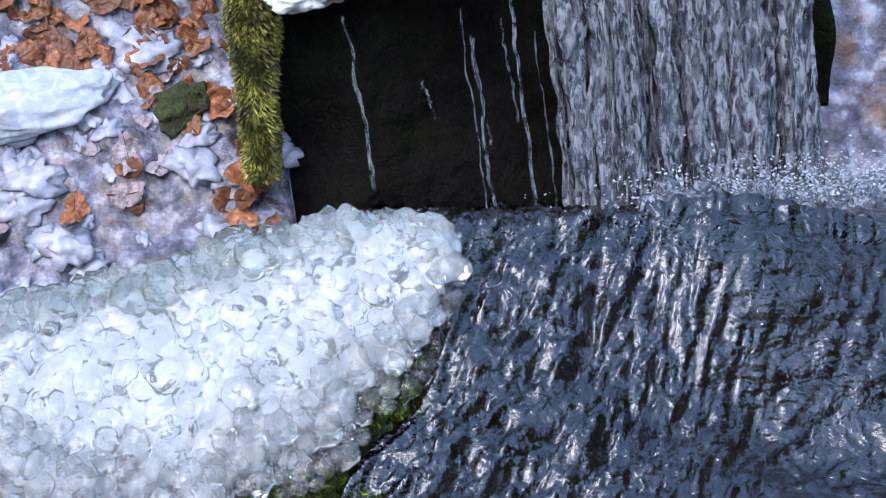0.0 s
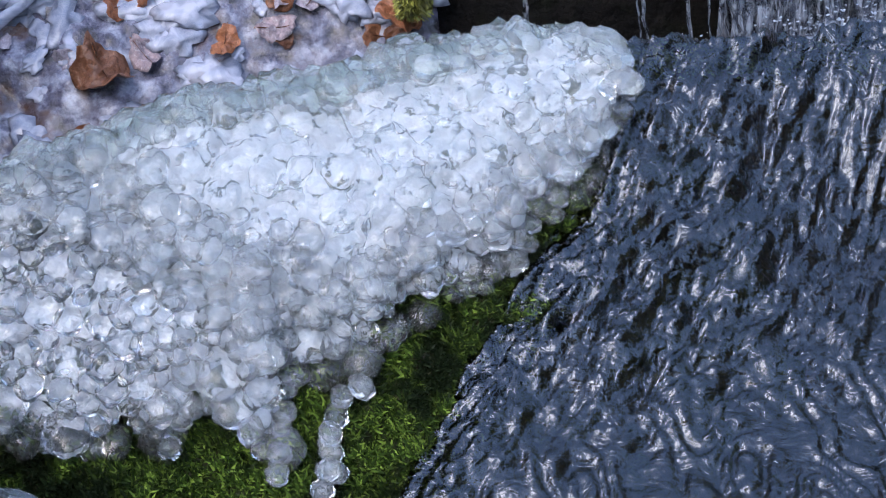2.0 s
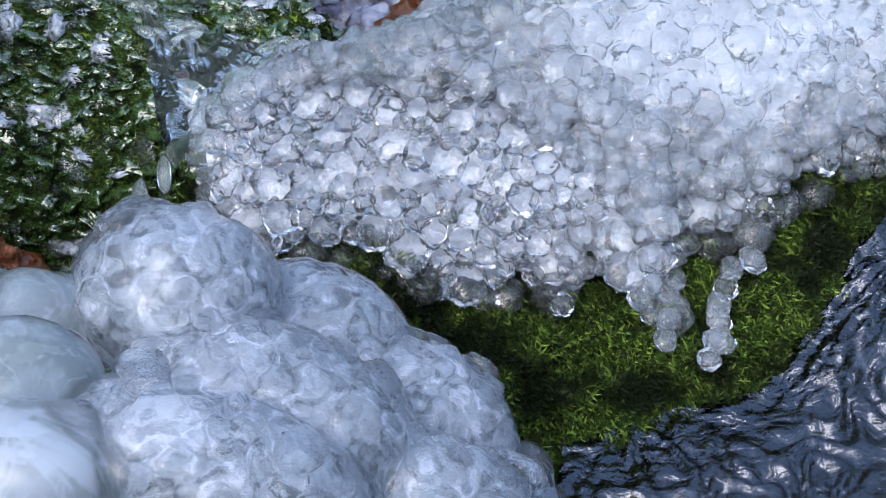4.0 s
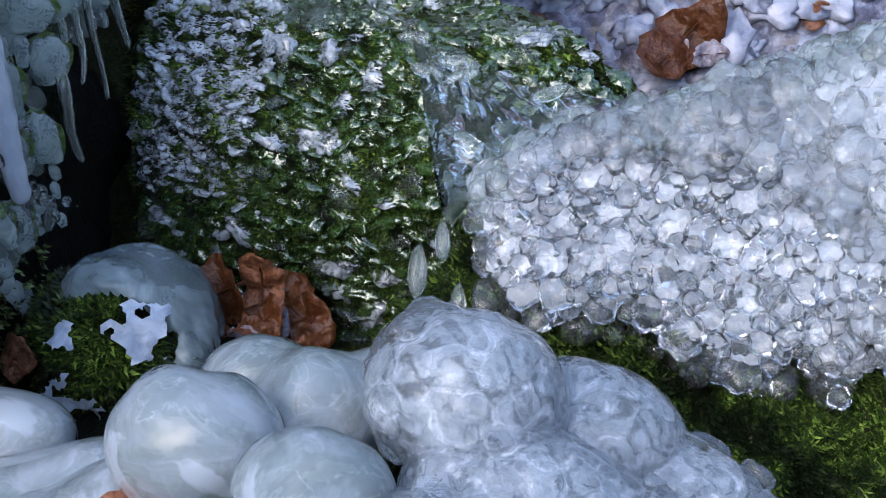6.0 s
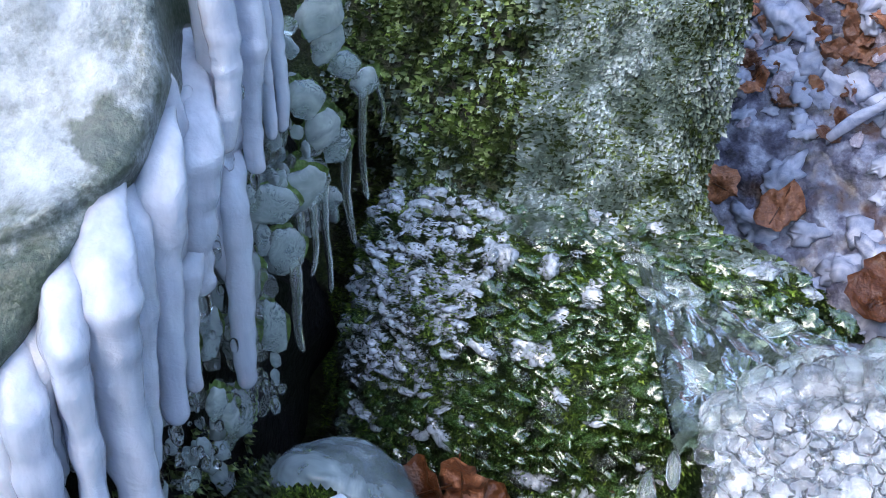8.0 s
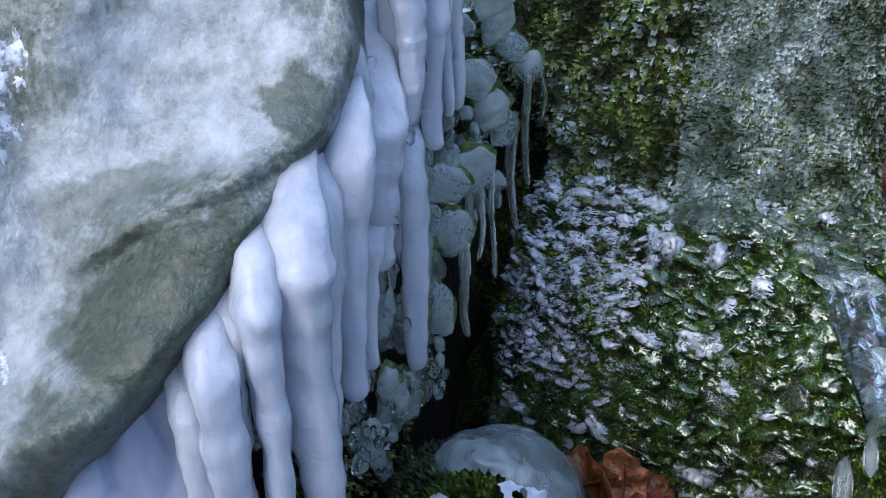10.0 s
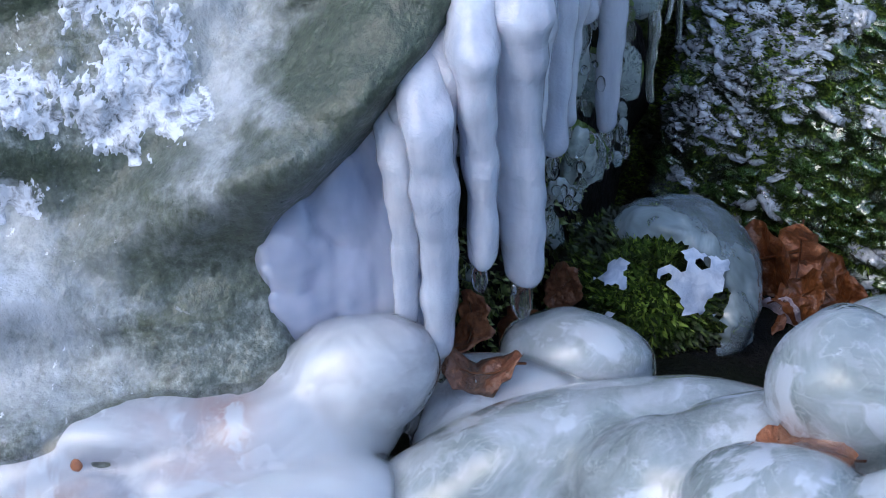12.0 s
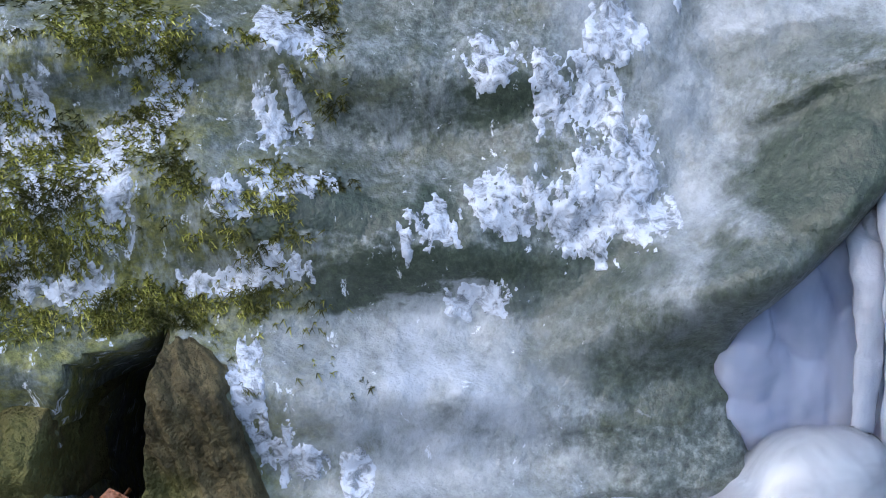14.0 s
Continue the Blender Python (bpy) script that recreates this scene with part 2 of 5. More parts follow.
ICE_CURTAIN = ice_material("curtain_ice", (0.66, 0.70, 0.83), 0.2, 0.12, 0.6, 16, 0.02, 0.35, 0.7, 0.0)
ICE_CAP = ice_material("cap_ice", (0.64, 0.76, 0.78), 0.8, 0.08, 0.6, 22, 0.0, 0.35, 0.7, 0.2)
ICE_LEAFY = ice_material("leafy_ice", (0.90, 0.97, 0.90), 0.72, 0.03, 0.35, 40, 0.0, 0.45, 0.8, 0.4)
FROST_SKIN = film_ice("frost_skin", (0.97, 0.98, 0.99), (0.68, 0.74, 0.83), 0.95, 0.2, 80, 1.3, 0.0, 0.30, 0.54)
FROST = ice_material("frost", (0.62, 0.68, 0.78), 0.05, 0.45, 0.5, 120)


def moss_material(name, dark, light, dirt):
    n = Nodes(name)
    c = n.mix(n.grey(n.noise(14, 4), 0.4, 0.62), n.ramp(n.noise(160, 5), (0.3, dark), (0.7, light)), dirt)
    return n.done(color=c, rough=0.75, normal=n.bump(n.noise(240, 4), 0.9, 0.006, n.bump(n.noise(50, 4), 0.8, 0.02)))


MOSS_BASE = moss_material("moss_ground", (0.02, 0.032, 0.008), (0.07, 0.10, 0.02), (0.04, 0.033, 0.02))


def blade_material(name, a, b, c):
    n = Nodes(name)
    rnd = n.geo.outputs["Random Per Island"]
    col = n.mix(n.grey(n.noise(18, 3), 0.4, 0.6), n.ramp(rnd, (0.0, a), (0.62, b), (1.0, c)), (a[0] * 0.8, a[1] * 0.8, a[2] * 0.8))
    return n.done(color=col, rough=0.5, spec=0.4)


MOSS_BLADE = blade_material("moss_shoots", (0.010, 0.020, 0.004), (0.06, 0.115, 0.014), (0.34, 0.48, 0.08))
MOSS_FROST = blade_material("rimed_moss_shoots", (0.22, 0.28, 0.22), (0.60, 0.68, 0.66), (0.88, 0.93, 0.97))
MOSS_OLIVE = blade_material("olive_moss_shoots", (0.06, 0.065, 0.014), (0.32, 0.32, 0.06), (0.62, 0.60, 0.16))
MOSS_DULL = blade_material("frosted_moss_shoots", (0.04, 0.06, 0.012), (0.20, 0.28, 0.06), (0.55, 0.64, 0.30))


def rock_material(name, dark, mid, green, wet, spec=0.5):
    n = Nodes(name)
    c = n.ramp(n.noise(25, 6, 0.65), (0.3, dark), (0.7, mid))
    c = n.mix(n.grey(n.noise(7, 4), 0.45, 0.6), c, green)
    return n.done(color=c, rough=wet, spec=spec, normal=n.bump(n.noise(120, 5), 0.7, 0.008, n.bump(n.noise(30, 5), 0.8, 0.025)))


# Wet rock with its shade put into the colour, hence nearly black.
ROCK_WET_SHADED = rock_material("shaded_wet_rock", (0.004, 0.004, 0.004), (0.012, 0.010, 0.009), (0.007, 0.009, 0.004), 0.85, 0.15)
ROCK_BROWN = rock_material("brown_stream_stone", (0.02, 0.014, 0.008), (0.09, 0.06, 0.03), (0.05, 0.055, 0.02), 0.4)
ROCK_DRY = rock_material("dry_brown_rock", (0.03, 0.023, 0.010), (0.22, 0.18, 0.09), (0.13, 0.125, 0.04), 0.7, 0.3)
ROCK_BED = rock_material("stream_bed_stone", (0.03, 0.022, 0.014), (0.10, 0.075, 0.045), (0.04, 0.05, 0.02), 0.5)


# airy white ice, and bare dark moss, on the boulder's face: across, up, half width, half height, weight
AIRY = [(0.185, 0.135, 0.06, 0.09, 0.85), (0.172, 0.06, 0.045, 0.08, 0.8), (0.155, -0.01, 0.04, 0.055, 0.7), (-0.107, -0.125, 0.13, 0.11, 1.2), (-0.06, -0.08, 0.07, 0.07, 1.0),
        (-0.17, -0.17, 0.09, 0.08, 0.9), (-0.05, -0.2, 0.08, 0.06, 0.7), (0.26, 0.23, 0.08, 0.06, 0.8), (0.43, 0.33, 0.09, 0.06, 0.9), (0.42, 0.40, 0.10, 0.07, 1.0),
        (0.47, 0.262, 0.05, 0.05, 0.9), (0.385, 0.24, 0.09, 0.05, 0.9), (0.345, 0.32, 0.09, 0.08, 0.9), (-0.23, -0.07, 0.05, 0.06, 0.6), (0.12, 0.25, 0.08, 0.06, 0.8)]
BARE = [(0.336, 0.075, 0.09, 0.07, 1.0), (0.285, 0.05, 0.06, 0.055, 1.0), (0.40, 0.095, 0.06, 0.05, 1.0), (0.30, 0.0, 0.05, 0.04, 0.8), (0.25, -0.05, 0.075, 0.06, 0.75), (0.487, 0.23, 0.035, 0.045, 0.9), (0.27, 0.194, 0.06, 0.03, 0.5), (0.59, 0.36, 0.03, 0.07, 0.9),
        (-0.214, 0.075, 0.08, 0.022, 1.0), (-0.146, 0.062, 0.08, 0.02, 1.0), (-0.094, 0.005, 0.09, 0.022, 1.0), (-0.174, 0.007, 0.07, 0.022, 0.9), (-0.009, 0.165, 0.04, 0.016, 1.0), (0.04, -0.02, 0.09, 0.03, 0.7), (0.10, -0.10, 0.11, 0.05, 0.5)]


def glazed_face_material():
    """Mossy rock under a skin of ice, whitened where the ice is thick and full of air."""
    n = Nodes("ice_glazed_rock")
    axes = []
    for e in (FACEP.e1, FACEP.e2):
        d = n.t.nodes.new("ShaderNodeVectorMath")
        d.operation = "DOT_PRODUCT"
        n.t.links.new(n.geo.outputs["Position"], d.inputs[0])
        d.inputs[1].default_value = e
        axes.append(n.math("SUBTRACT", d.outputs["Value"], FACEP.o.dot(e)))
    across = n.math("ADD", axes[0], n.math("MULTIPLY", n.math("SUBTRACT", n.noise(13, 5, 0.62), 0.5), 0.14))
    up = n.math("ADD", axes[1], n.math("MULTIPLY", n.math("SUBTRACT", n.noise(15, 5, 0.62, (1, 1, 1.3), 0.3), 0.5), 0.12))

    def zones(table, soft):
        out = None
        for u, v, ru, rv, k in table:
            a = n.math("POWER", n.math("ABSOLUTE", n.math("MULTIPLY", n.math("SUBTRACT", across, u), 1 / ru)), 2.0)
            b = n.math("POWER", n.math("ABSOLUTE", n.math("MULTIPLY", n.math("SUBTRACT", up, v), 1 / rv)), 2.0)
            f = n.grey(n.math("ADD", a, b), 1.7, soft, 0.0, k)
            out = f if out is None else n.math("MAXIMUM", out, f)
        return out

    moss = n.ramp(n.noise(100, 6, 0.72), (0.34, (0.045, 0.057, 0.048)), (0.5, (0.115, 0.14, 0.122)), (0.66, (0.26, 0.30, 0.28)))
    moss = n.mix(n.grey(n.noise(11, 5, 0.65, (1, 1, 2.4)), 0.50, 0.62, 0.0, 0.8), moss, n.ramp(n.noise(110, 5, 0.7), (0.35, (0.05, 0.06, 0.04)), (0.7, (0.15, 0.17, 0.11))))
    olive = n.ramp(n.noise(120, 5, 0.7), (0.35, (0.08, 0.085, 0.02)), (0.7, (0.34, 0.335, 0.09)))
    west = n.grey(n.math("ADD", axes[0], n.math("MULTIPLY", n.noise(9, 4), 0.3)), 0.02, -0.30)
    moss = n.mix(n.math("MULTIPLY", west, n.grey(n.noise(14, 5, 0.65, (1, 1, 2.2)), 0.40, 0.58)), moss, olive)
    streak = n.grey(n.noise(70, 5, 0.7, (1, 1, 0.4)), 0.44, 0.70, 0.0, 0.75)
    c = n.mix(n.math("MULTIPLY", streak, n.grey(n.noise(8, 4, 0.6, (1, 1, 1.8)), 0.40, 0.6)), moss, (0.46, 0.51, 0.55))
    bare = n.ramp(n.noise(110, 6, 0.75), (0.3, (0.018, 0.03, 0.02)), (0.52, (0.046, 0.066, 0.042)), (0.75, (0.11, 0.145, 0.095)))
    fog = n.math("MULTIPLY", zones(AIRY, 0.1), n.grey(n.noise(20, 6, 0.66), 0.36, 0.62, 0.30, 0.95))
    c = n.mix(fog, c, (0.52, 0.565, 0.61))
    c = n.mix(n.math("MULTIPLY", zones(BARE, 0.8), 0.95), c, bare)
    crisp = n.math("MULTIPLY", n.grey(n.math("ADD", n.noise(44, 6, 0.72, (1, 1, 0.6), 0.5), n.math("MULTIPLY", west, 0.06)), 0.64, 0.68), n.grey(axes[0], 0.12, 0.0))
    c = n.mix(crisp, c, (0.74, 0.79, 0.86))
    fine = n.noise(150, 5)
    return n.done(color=c, rough=n.grey(fine, 0.3, 0.7, 0.25, 0.55), coat=0.12, coat_rough=0.25, normal=n.bump(fine, 0.4, 0.005, n.bump(n.noise(36, 5, 0.6, (1, 1, 0.7)), 0.5, 0.014)))


FACE = glazed_face_material()


def leaf_material(name, a, b):
    n = Nodes(name)
    r = n.info.outputs["Random"]
    c = n.mix(n.grey(n.noise(60, 5, 0.7), 0.35, 0.65), n.mix(r, a, b), (a[0] * 0.35, a[1] * 0.3, a[2] * 0.3))
    c = n.mix(n.grey(n.noise(150, 4, 0.7), 0.55, 0.75, 0.0, 0.5), c, (min(1, a[0] * 1.7), min(1, a[1] * 1.9), min(1, a[2] * 2.2)))
    return n.done(color=c, rough=0.38, normal=n.bump(n.noise(90, 4), 0.6, 0.006, n.bump(n.noise(32, 3), 0.9, 0.015)))


PLANT_LEAF = leaf_material("plant_leaf", (0.10, 0.19, 0.035), (0.16, 0.25, 0.06))
LEAF_ORANGE = leaf_material("orange_leaf", (0.62, 0.25, 0.12), (0.40, 0.15, 0.07))
LEAF_BROWN = leaf_material("brown_leaf", (0.36, 0.15, 0.07), (0.18, 0.08, 0.05))
LEAF_RUST = leaf_material("rust_leaf", (0.24, 0.075, 0.02), (0.15, 0.05, 0.018))
LEAF_PALE = leaf_material("frozen_leaf", (0.58, 0.54, 0.64), (0.46, 0.33, 0.34))


def water_material(name, tint, rough, scale, clear):
    n = Nodes(name)
    small = n.bump(n.noise(scale * 1.7, 2, 0.5, (0.55, 1.0, 0.6), 1.4, radians(-47)), 0.8, 0.007)
    nm = n.bump(n.noise(scale * 0.6, 2, 0.5, (0.6, 1.0, 0.7), 1.4, radians(-47)), 0.7, 0.014, small)
    return n.done(color=tint, rough=rough, ior=1.85, clear=clear, normal=nm, coat=0.35, coat_rough=0.0, coat_ior=1.6, spec_tint=(0.78, 0.85, 1.0))


WATER = water_material("stream_water", (0.26, 0.20, 0.13), 0.0, 34, 1.0)


def falling_material():
    n = Nodes("falling_water")
    fine = n.noise(110, 4, 0.65, (1, 1, 0.35), 0.6)
    white = n.grey(fine, 0.38, 0.60)
    return n.done(color=n.mix(white, (0.30, 0.34, 0.44), (0.62, 0.68, 0.80)), rough=0.1, ior=1.4, clear=n.grey(white, 0, 1, 0.95, 0.45), normal=n.bump(fine, 1.0, 0.012))


FALLING = falling_material()


# Colour of the unseen rim added for dark reflections.
def reflected_rim_material():
    n = Nodes("unseen_dark_rim")
    c = n.ramp(n.noise(1.6, 5, 0.6, (1, 1, 0.12)), (0.35, (0.015, 0.013, 0.012)), (0.65, (0.10, 0.085, 0.07)))
    return n.done(color=c, rough=0.9)


REFLECTED_RIM = reflected_rim_material()


# ---------------------------------------------------------------- helpers
def part(name, mesh, material, parent=None, label="", smooth=True):
    """Links a bmesh or a mesh as one object, under a thing or on its own."""
    if isinstance(mesh, bmesh.types.BMesh):
        me = bpy.data.meshes.new(name)
        mesh.to_mesh(me)
        mesh.free()
    else:
        me = mesh
    if material is not None and not me.materials:
        me.materials.append(material)
    if smooth:
        me.polygons.foreach_set("use_smooth", [True] * len(me.polygons))
    ob = new(name, me)
    if parent is not None:
        ob.parent = parent
    if label:
        tagged(ob, label)
    return ob


def raw(name, verts, faces):
    me = bpy.data.meshes.new(name)
    me.from_pydata(verts, [], faces)
    me.update()
    return me


def thing(name, at, label, category, group="", kind=""):
    e = new(name)
    e.location = at
    e.empty_display_size = 0.05
    return tagged(e, label, category, group, kind)


def under(ob, parent):
    """Makes ob, built in world coordinates, a child of a placed Empty."""
    ob.parent = parent
    ob.matrix_parent_inverse = parent.matrix_basis.inverted()
    return ob


def fbm(p, octaves=4, rough=0.5):
    s, a, f = 0.0, 1.0, 1.0
    for _ in range(octaves):
        s += a * noise.noise(Vector(p) * f)
        a *= rough
        f *= 2.07
    return s


def curve(table):
    """A smooth function through a few pairs."""
    xs, ys = zip(*table)
    return lambda x: float(np.interp(x, xs, ys))


def smooth(x, a, b):
    t = max(0.0, min(1.0, (x - a) / (b - a)))
    return t * t * (3 - 2 * t)


def sheet(fn, u0, u1, nu, v0, v1, nv, thick=None):
    """A grid of fn(u, v), closed behind at the given offset vector."""
    verts, faces = [], []
    for j in range(nv + 1):
        for i in range(nu + 1):
            verts.append(fn(u0 + (u1 - u0) * i / nu, v0 + (v1 - v0) * j / nv))
    for j in range(nv):
        for i in range(nu):
            a = j * (nu + 1) + i
            faces.append((a, a + 1, a + nu + 2, a + nu + 1))
    if thick is not None:
        rim = [i for i in range(nu + 1)] + [j * (nu + 1) + nu for j in range(1, nv + 1)]
        rim += [nv * (nu + 1) + i for i in range(nu - 1, -1, -1)] + [j * (nu + 1) for j in range(nv - 1, 0, -1)]
        first = len(verts)
        verts += [verts[r] + Vector(thick) for r in rim]
        k = len(rim)
        for i in range(k):
            faces.append((rim[i], first + i, first + (i + 1) % k, rim[(i + 1) % k]))
        faces.append(tuple(first + i for i in range(k)))
    return verts, faces


def fuse(ob, voxel, passes):
    """Melts overlapping shapes of one mesh into a single soft skin."""
    m = ob.modifiers.new("melt", "REMESH")
    m.mode, m.voxel_size, m.use_smooth_shade = "VOXEL", voxel, True
    s = ob.modifiers.new("soften", "SMOOTH")
    s.factor, s.iterations = 0.5, passes
    return ob


def blob(radii, rough, seed, levels=3, freq=1.6):
    """A lumpy ellipsoid."""
    bm = bmesh.new()
    bmesh.ops.create_icosphere(bm, subdivisions=levels, radius=1.0)
    for v in bm.verts:
        k = 1 + rough * fbm(v.co * freq + Vector((seed * 3.1, seed * 1.7, 0)), 3)
        v.co = Vector((v.co.x * radii[0], v.co.y * radii[1], v.co.z * radii[2])) * k
    return bm


# ---------------------------------------------------------------- ground
def ground_height(x, y):
    rise = 0.9 * max(0.0, min(y, 3.0) - 2.42)
    low = 0.06 + 0.05 * fbm((x * 1.5, y * 1.5, 0.3), 3)
    left = 0.35 * max(0.0, min(1.5, -2.3 - x))
    return low + min(rise, 6.0) + left


def build_ground():
    xs = np.r_[np.linspace(-60, -4, 15), np.linspace(-3.6, 2.6, 94), np.linspace(3, 60, 15)]
    ys = np.r_[np.linspace(-60, -1.4, 14), np.linspace(-1, 4.0, 76), np.linspace(4.5, 60, 15)]
    verts = [Vector((x, y, ground_height(x, y))) for y in ys for x in xs]
    n = len(xs)
    faces = [(j * n + i, j * n + i + 1, (j + 1) * n + i + 1, (j + 1) * n + i) for j in range(len(ys) - 1) for i in range(n - 1)]
    tagged(part("ground", raw("ground", verts, faces), ROCK_BED), "dark wet stream bed of stones and silt", "ground", kind="structure")


build_ground()


def build_reflected_rim():
    """A ragged dark rim like woods, added out of view to break up reflections and skylight."""
    n, m = 300, 12
    rng = random.Random(77)
    verts, faces = [], []
    tall = 0
    for i in range(n):
        a = 2 * math.pi * i / n
        tall = tall - 1 if tall > 0 else (rng.choice((1, 2)) if rng.random() < 0.22 else 0)
        top = 3.0 + 0.8 * fbm((3 * math.cos(a), 3 * math.sin(a), 0), 4) + rng.uniform(-0.4, 0.4) + (rng.uniform(4, 8) if tall > 0 else 0)
        for j in range(m + 1):
            r = 8.5 + 0.3 * noise.noise(Vector((i * 0.9, j * 0.7, 0)))
            verts.append(Vector((r * math.cos(a) - 0.6, r * math.sin(a), -0.6 + (top + 0.6) * j / m)))
    for i in range(n):
        for j in range(m):
            b = (i + 1) % n
            faces.append((i * (m + 1) + j, b * (m + 1) + j, b * (m + 1) + j + 1, i * (m + 1) + j + 1))
    tagged(part("backdrop", raw("backdrop", verts, faces), REFLECTED_RIM), "unseen dark rim like woods, added to shape reflections and skylight", "backdrop", kind="structure")


build_reflected_rim()

drape_top = curve([(-0.47, 0.06), (-0.433, 0.11), (-0.39, 0.136), (-0.34, 0.16), (-0.26, 0.153), (-0.17, 0.18), (-0.06, 0.207), (0.02, 0.224), (0.15, 0.216), (0.27, 0.226), (0.43, 0.222), (0.485, 0.203), (0.515, 0.16), (0.53, 0.12)])
drape_low = curve([(-0.47, 0.02), (-0.45, -0.05), (-0.39, -0.075), (-0.30, -0.092), (-0.25, -0.13), (-0.173, -0.16), (-0.136, -0.14), (-0.103, -0.17), (-0.05, -0.137), (-0.02, -0.2), (0.01, -0.21), (0.03, -0.13), (0.11, -0.14), (0.165, -0.108), (0.263, -0.08), (0.33, -0.056), (0.355, -0.02), (0.414, 0.0), (0.458, 0.033), (0.507, 0.1), (0.53, 0.11)])
ledge_top = curve([(-0.7, -0.1), (-0.47, 0.05), (-0.34, 0.15), (-0.1, 0.2), (0.43, 0.22), (0.53, 0.19), (0.65, 0.165), (0.8, 0.14), (0.95, 0.1), (1.3, 0.02)])
water_edge = curve([(-0.6, -0.46), (0.115, -0.357), (0.177, -0.275), (0.255, -0.193), (0.335, -0.134), (0.422, -0.065), (0.508, 0.11), (0.56, 0.2)])


def slope_height(u, v):
    over = max(0.0, v - ledge_top(u) + 0.03)
    side = max(0.0, -0.5 - u)
    w = -0.035 - 5.0 * over * over / (0.03 + over) - 1.2 * side
    return w + 0.018 * fbm((u * 9, v * 9, 4.0), 3) + 0.010 * fbm((u * 32, v * 32, 2.0), 2) - 0.012 * noise.voronoi(Vector((u * 38, v * 38, 0)))[0][0]


def build_slope():
    verts, faces = sheet(lambda u, v: SLOPE.at(u, v, slope_height(u, v)), -0.75, 0.60, 220, -0.62, 0.36, 160, (0.05, 0.12, -0.5))
    tagged(part("mossy_boulder", raw("mossy_boulder", verts, faces), MOSS_BASE), "moss-covered boulder sloping into the stream", "boulder")
    verts, faces = sheet(lambda u, v: SLOPE.at(u, v, slope_height(u, v) - 0.06 + 0.03 * fbm((u * 4, v * 5, 2.0), 3)), 0.55, 1.5, 80, -0.62, 0.36, 70, (0.05, 0.12, -0.5))
    tagged(part("stream_stone", raw("stream_stone", verts, faces), ROCK_BROWN), "broad brown stone under the running water", "stone")


build_slope()


def joined(name, shapes, poses):
    """One mesh from many posed copies of small shapes."""
    verts, faces = [], []
    data = []
    for me in shapes:
        data.append((np.array([v.co[:] for v in me.vertices]), [tuple(p.vertices) for p in me.polygons]))
    for k, m in poses:
        co, fs = data[k]
        a = len(verts)
        r = np.array(m.to_3x3())
        verts += [tuple(p) for p in co @ r.T + np.array(m.translation)]
        faces += [tuple(a + i for i in f) for f in fs]
    return raw(name, verts, faces)


def shapes_of(count, radii, rough, levels, freq, seed=0):
    out = []
    for k in range(count):
        me = bpy.data.meshes.new("shape")
        bm = blob(radii, rough, k + seed, levels, freq)
        bm.to_mesh(me)
        bm.free()
        me.polygons.foreach_set("use_smooth", [True] * len(me.polygons))
        out.append(me)
    return out


def scatter(rng, count, tries, pick, gap):
    spots = []
    for _ in range(tries):
        if len(spots) >= count:
            break
        s = pick()
        if s is not None and all((s[0] - a) ** 2 + (s[1] - b) ** 2 > (gap * (s[2] + q)) ** 2 for a, b, q, *_ in spots):
            spots.append(s)
    return spots


def drape_swell(u, k):
    """How far the ice stands off the slope; k is 0 at its lower and 1 at its upper edge."""
    return -0.03 + 0.04 * min(1.0, 5 * max(0.0, k)) - (0.3 * (k - 0.88) if k > 0.88 else 0.0) + 0.014 * fbm((u * 7, k * 3, 1), 3) - 0.5 * max(0.0, -0.41 - u) + 0.008 * fbm((u * 18, k * 8, 6), 2)


